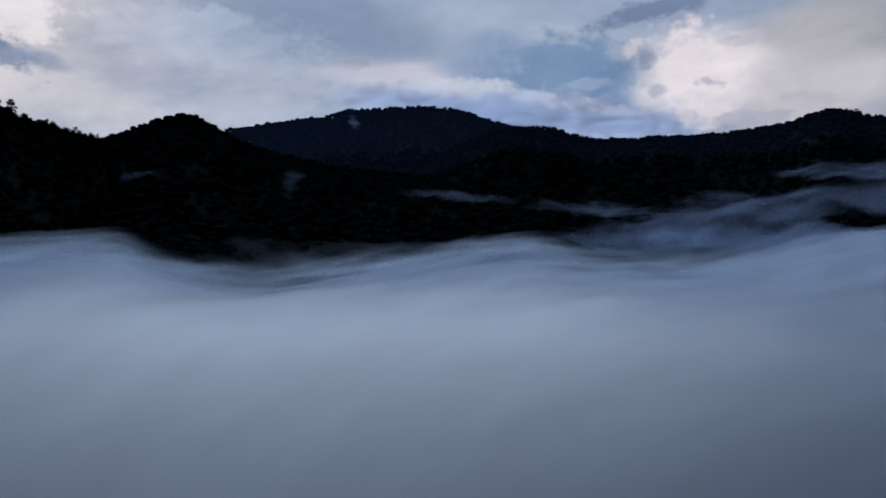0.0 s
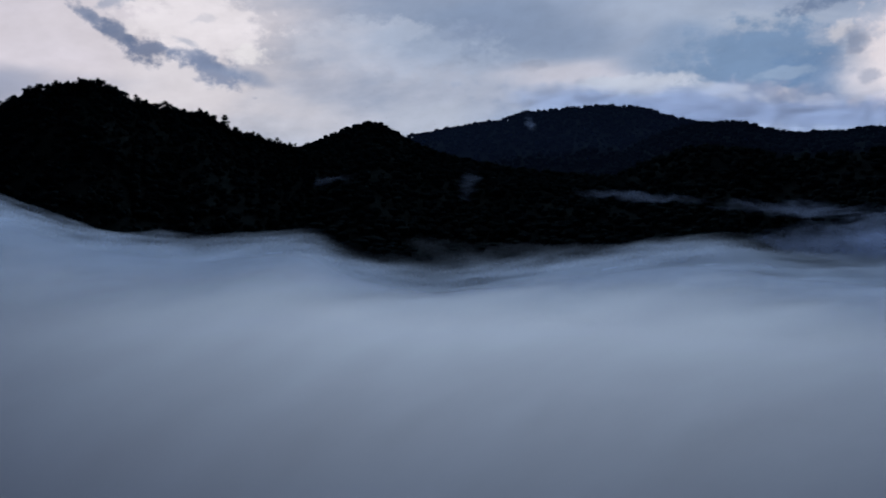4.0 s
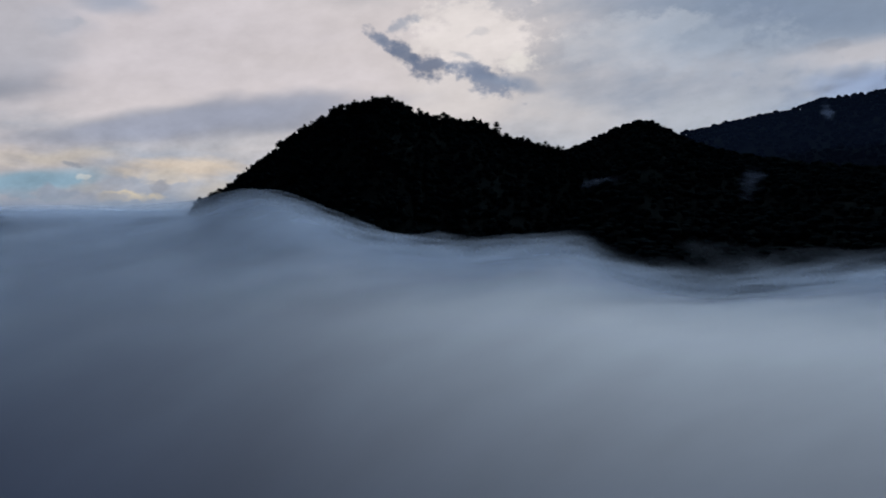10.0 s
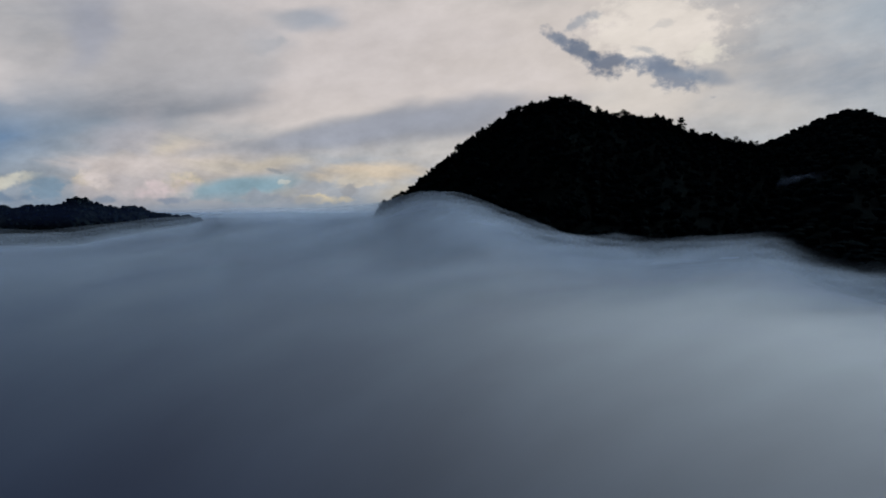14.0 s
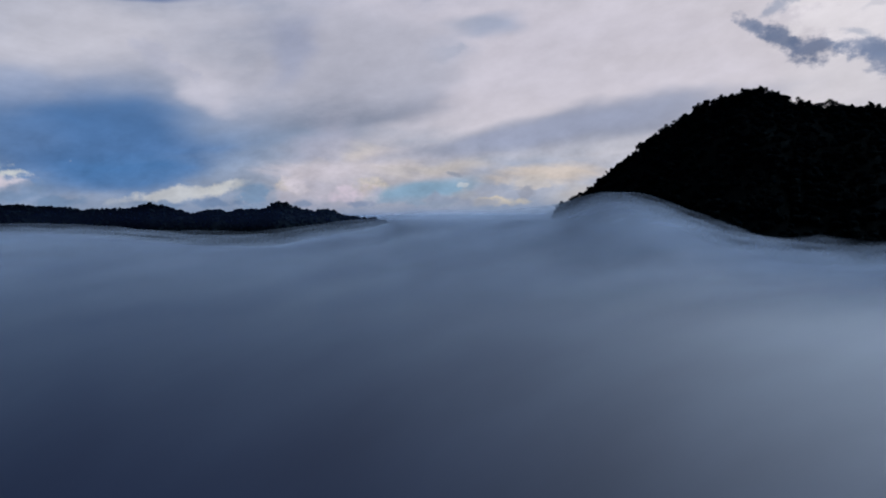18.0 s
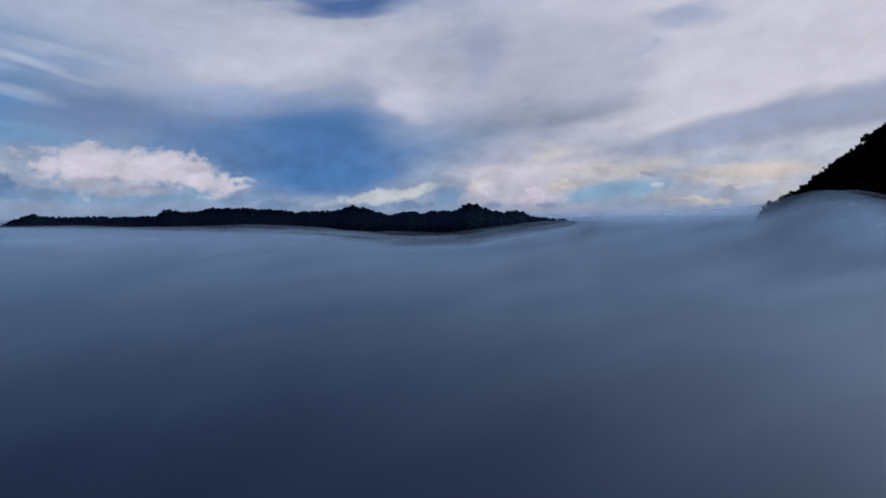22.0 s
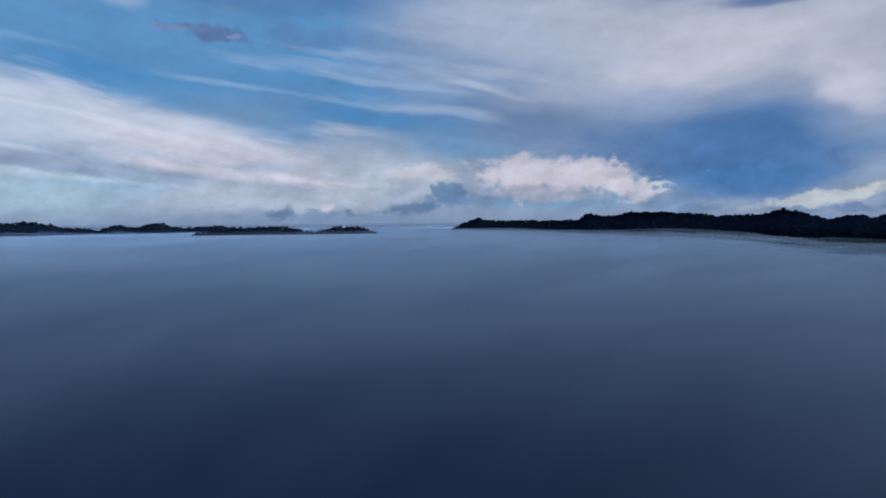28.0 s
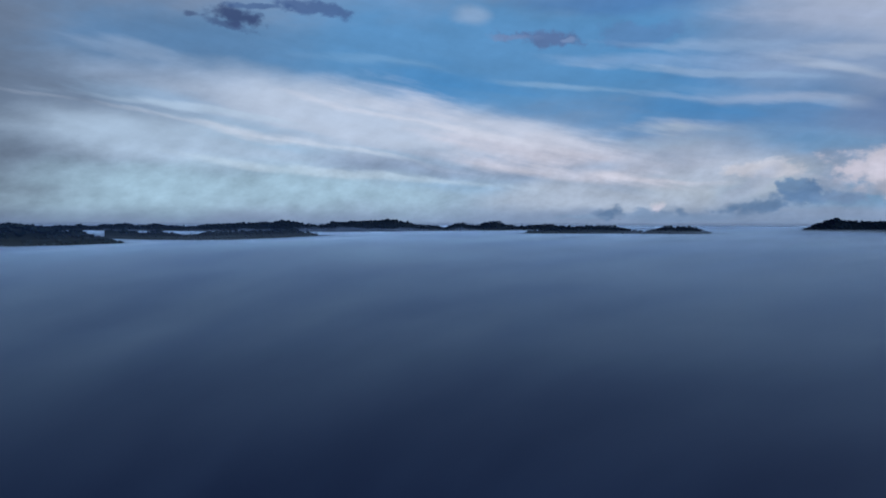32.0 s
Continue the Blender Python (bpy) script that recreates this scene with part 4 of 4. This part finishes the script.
# ---- trees ----
def part(name, bm, mat, parent, label=""):
    me = bpy.data.meshes.new(name)
    bm.to_mesh(me)
    bm.free()
    me.materials.append(mat)
    ob = new(name, me)
    ob.parent = parent
    return tagged(ob, label)


def limb(bm, path, radii, sides=6):
    rings = []
    for i, (p, rad) in enumerate(zip(path, radii)):
        d = (path[min(i + 1, len(path) - 1)] - path[max(i - 1, 0)]).normalized()
        x = d.orthogonal().normalized()
        y = d.cross(x)
        rings.append([bm.verts.new(p + (x * math.cos(2 * math.pi * k / sides) + y * math.sin(2 * math.pi * k / sides)) * rad) for k in range(sides)])
    for a, b in zip(rings, rings[1:]):
        for k in range(sides):
            bm.faces.new((a[k], a[(k + 1) % sides], b[(k + 1) % sides], b[k]))


def leaves(bm, rng, centre, size, count, leaf):
    """Leafy twigs scattered through a lumpy clump."""
    for _ in range(count):
        d = Vector((rng.gauss(0, 1), rng.gauss(0, 1), rng.gauss(0, 1))).normalized()
        p = centre + Vector((d.x * size.x, d.y * size.y, d.z * size.z)) * (0.35 + 0.65 * rng.random() ** 0.6)
        x = Vector((rng.gauss(0, 1), rng.gauss(0, 1), rng.gauss(0, 1))).normalized() * leaf * rng.uniform(0.6, 1.3)
        y = x.orthogonal().normalized() * leaf * rng.uniform(0.35, 0.8)
        bm.faces.new([bm.verts.new(p - x), bm.verts.new(p + y), bm.verts.new(p + x), bm.verts.new(p - y)])


def tree(kind, tall, seed):
    rng = random.Random(seed)
    base = new({"tiered": "tiered_tree", "round": "broadleaf_tree", "umbrella": "umbrella_tree", "sparse": "sparse_tree"}[kind])
    wood, crown = bmesh.new(), bmesh.new()
    lean = Vector((rng.uniform(-0.08, 0.08), rng.uniform(-0.08, 0.08), 1))
    trunk_top = {"tiered": 0.96, "round": 0.7, "umbrella": 0.8, "sparse": 0.85}[kind] * tall
    path = [Vector((0, 0, -1.0))] + [lean * (trunk_top * k / 5) + Vector((rng.uniform(-.15, .15), rng.uniform(-.15, .15), 0)) for k in range(1, 6)]
    limb(wood, path, [0.034 * tall * (1 - 0.16 * k) for k in range(6)], 7)

    def branch(z, az, length, rise):
        a = lean * z
        b = a + Vector((math.cos(az) * length, math.sin(az) * length, rise))
        m = (a + b) / 2 + Vector((0, 0, 0.12 * length))
        limb(wood, [a, m, b], [0.012 * tall, 0.008 * tall, 0.003 * tall], 5)
        return b
    if kind == "tiered":
        for k, (h, w) in enumerate(((0.42, 0.2), (0.56, 0.27), (0.7, 0.14), (0.8, 0.17), (0.93, 0.09))):
            for j in range(6):
                b = branch(h * tall, j * 1.05 + k, w * tall * rng.uniform(0.6, 1), 0.02 * tall)
                leaves(crown, rng, b, Vector((0.09, 0.09, 0.05)) * tall, 90, 0.026 * tall)
            leaves(crown, rng, lean * (h * tall), Vector((w * 0.6, w * 0.6, 0.045)) * tall, 60, 0.022 * tall)
    elif kind == "round":
        for j in range(11):
            z = rng.uniform(0.4, 0.7) * tall
            b = branch(z, rng.uniform(0, 6.3), rng.uniform(0.04, 0.2) * tall, rng.uniform(0.02, 0.24) * tall)
            leaves(crown, rng, b, Vector((0.17, 0.17, 0.16)) * tall * rng.uniform(0.7, 1.2), 150, 0.034 * tall)
    elif kind == "umbrella":
        for j in range(10):
            b = branch(rng.uniform(0.5, 0.8) * tall, j * 0.63 + rng.random(), rng.uniform(0.05, 0.3) * tall, rng.uniform(0.05, 0.2) * tall)
            leaves(crown, rng, b, Vector((0.16, 0.16, 0.13)) * tall, 140, 0.034 * tall)
    else:
        for j in range(13):
            b = branch(rng.uniform(0.35, 0.85) * tall, rng.uniform(0, 6.3), rng.uniform(0.1, 0.32) * tall, rng.uniform(0.06, 0.22) * tall)
            leaves(crown, rng, b, Vector((0.11, 0.11, 0.09)) * tall, 70, 0.027 * tall)
    part("trunk", wood, BARK, base)
    part("crown", crown, SHADED_LEAF, base)
    return base


LABELS = {
    "tiered": "tall dark tree with tiered flat boughs standing clear of the ridge",
    "round": "dark broadleaf tree with a dense lumpy crown on the ridge",
    "umbrella": "dark jungle tree with a flat spreading crown on the ridge",
    "sparse": "dark thin-leaved tree with open branches against the sky",
}
MODELS = {}
for i, kind in enumerate(("round", "umbrella", "sparse", "round", "umbrella", "round", "sparse", "tiered")):
    m = tree(kind, 12.0, 40 + i)
    m.location = (0, 0, -400)
    MODELS.setdefault(kind, []).append(m)
placed = set()


def plant(key, az, back, kind, tall, which=0, group="ridge trees"):
    h = HILLS[key]
    dist, top = h.crest(np.array([az]))
    r = float(dist[0]) + back
    z = float(h.height(np.array([az]), np.array([r]))[0])
    src = MODELS[kind][which % len(MODELS[kind])]
    p = polar(np.array([az]), np.array([r]), np.array([z - (0.0 if kind == "tiered" else 0.22) * tall]))[0]
    m = Matrix.Translation(p.tolist()) @ Matrix.Rotation(az * 7.3 + which, 4, "Z")
    ob = copy_thing(src, m)
    ob.scale = (tall / 12,) * 3
    return tagged(ob, LABELS[kind], "tree", group=group)


rng = random.Random(5)
plant("near", -31.72, -4, "tiered", 25)
plant("near", -27.7, -3, "sparse", 21, 0)
plant("near", -28.15, 0, "sparse", 17, 1)
plant("near", -38.0, 0, "sparse", 19, 0)
plant("near", -37.5, 2, "round", 17, 1)
plant("near", -36.3, 0, "sparse", 20, 1)
plant("near", -35.8, 0, "round", 18, 2)
plant("near", -45.0, -2, "round", 21, 0)
for key, a0, a1, gap, small, large in (("near", -55.5, -26.2, 0.22, 13, 19), ("second", -26, -16.5, 0.28, 10, 15), ("right", 4.5, 34, 0.34, 12, 20),
                                       ("plain", -112, -70, 0.6, 6, 10), ("skyline", -160, -131, 0.9, 6, 10)):
    a = a0
    while a < a1:
        plant(key, a, rng.uniform(-14, 6), rng.choice(("round", "round", "round", "umbrella", "round", "round", "sparse")), rng.uniform(small, large), rng.randrange(4),
              "trees on the " + {"near": "steep hill", "second": "second ridge", "right": "long ridge", "plain": "low hills", "skyline": "far skyline"}[key])
        a += gap * rng.uniform(0.5, 1.6)
for lot in MODELS.values():
    for m in lot:
        for c in m.children:
            bpy.data.objects.remove(c)
        bpy.data.objects.remove(m)

# ---- forest canopy ----
def clump(seed, fine):
    bm = bmesh.new()
    bmesh.ops.create_icosphere(bm, subdivisions=2 if fine else 1, radius=1)
    rg = random.Random(seed)
    for v in bm.verts:
        v.co *= rg.uniform(0.72, 1.22)
        v.co.z = v.co.z * 0.8
    bm.verts.index_update()
    co = np.array([v.co[:] for v in bm.verts])
    tri = np.array([[v.index for v in f.verts] for f in bm.faces])
    bm.free()
    return co, tri


def canopy(key, a0, a1, count, reach, size, fine, crest_count):
    """Treetops packed over the front of a hill, thickest along its crest."""
    h = HILLS[key]
    rg = np.random.RandomState(len(key) * 31 + count)
    models = [clump(k, fine) for k in range(5)]
    az = np.concatenate([rg.uniform(a0, a1, count), np.linspace(a0, a1, crest_count)])
    d = np.concatenate([rg.rand(count) ** 1.3 * reach, rg.uniform(-6, 12, crest_count)])
    dist, _ = h.crest(az)
    r = dist - d
    z = h.height(az, r)
    ok = z > fog_top(az, r) - 3
    az, r, z = az[ok], r[ok], z[ok]
    P = polar(az, r, z)
    verts, faces, at = [], [], 0
    for i in range(len(az)):
        co, tri = models[i % 5]
        s = size * rg.uniform(0.6, 1.35)
        t = rg.uniform(0, 6.28)
        rot = np.array([[math.cos(t), -math.sin(t), 0], [math.sin(t), math.cos(t), 0], [0, 0, 1]])
        verts.append(co @ rot.T * s + P[i] + [0, 0, s * rg.uniform(0.3, 1.2)])
        faces.append(tri + at)
        at += len(co)
    me = bpy.data.meshes.new("forest")
    me.from_pydata(np.concatenate(verts).tolist(), [], np.concatenate(faces).tolist())
    me.materials.append(SHADED_LEAF)
    return tagged(new("forest", me), "dense black-green jungle canopy covering the slope", "forest", kind="stuff")


canopy("near", -57, -14, 3800, 420, 3.9, True, 420)
canopy("second", -27, 10, 4200, 900, 6, False, 380)
canopy("right", -3, 36, 4200, 1100, 6.5, False, 420)
canopy("mountain", -19, 8, 2200, 1300, 9, False, 300)
canopy("plain", -113, -66, 3000, 300, 4.2, False, 900)
canopy("isles", -135, -118, 400, 120, 3.6, False, 260)
canopy("skyline", -178, -128, 700, 150, 5, False, 800)
canopy("finger", -165, -149, 350, 120, 3.6, False, 220)
canopy("spit", -184, -164, 600, 160, 4, False, 220)
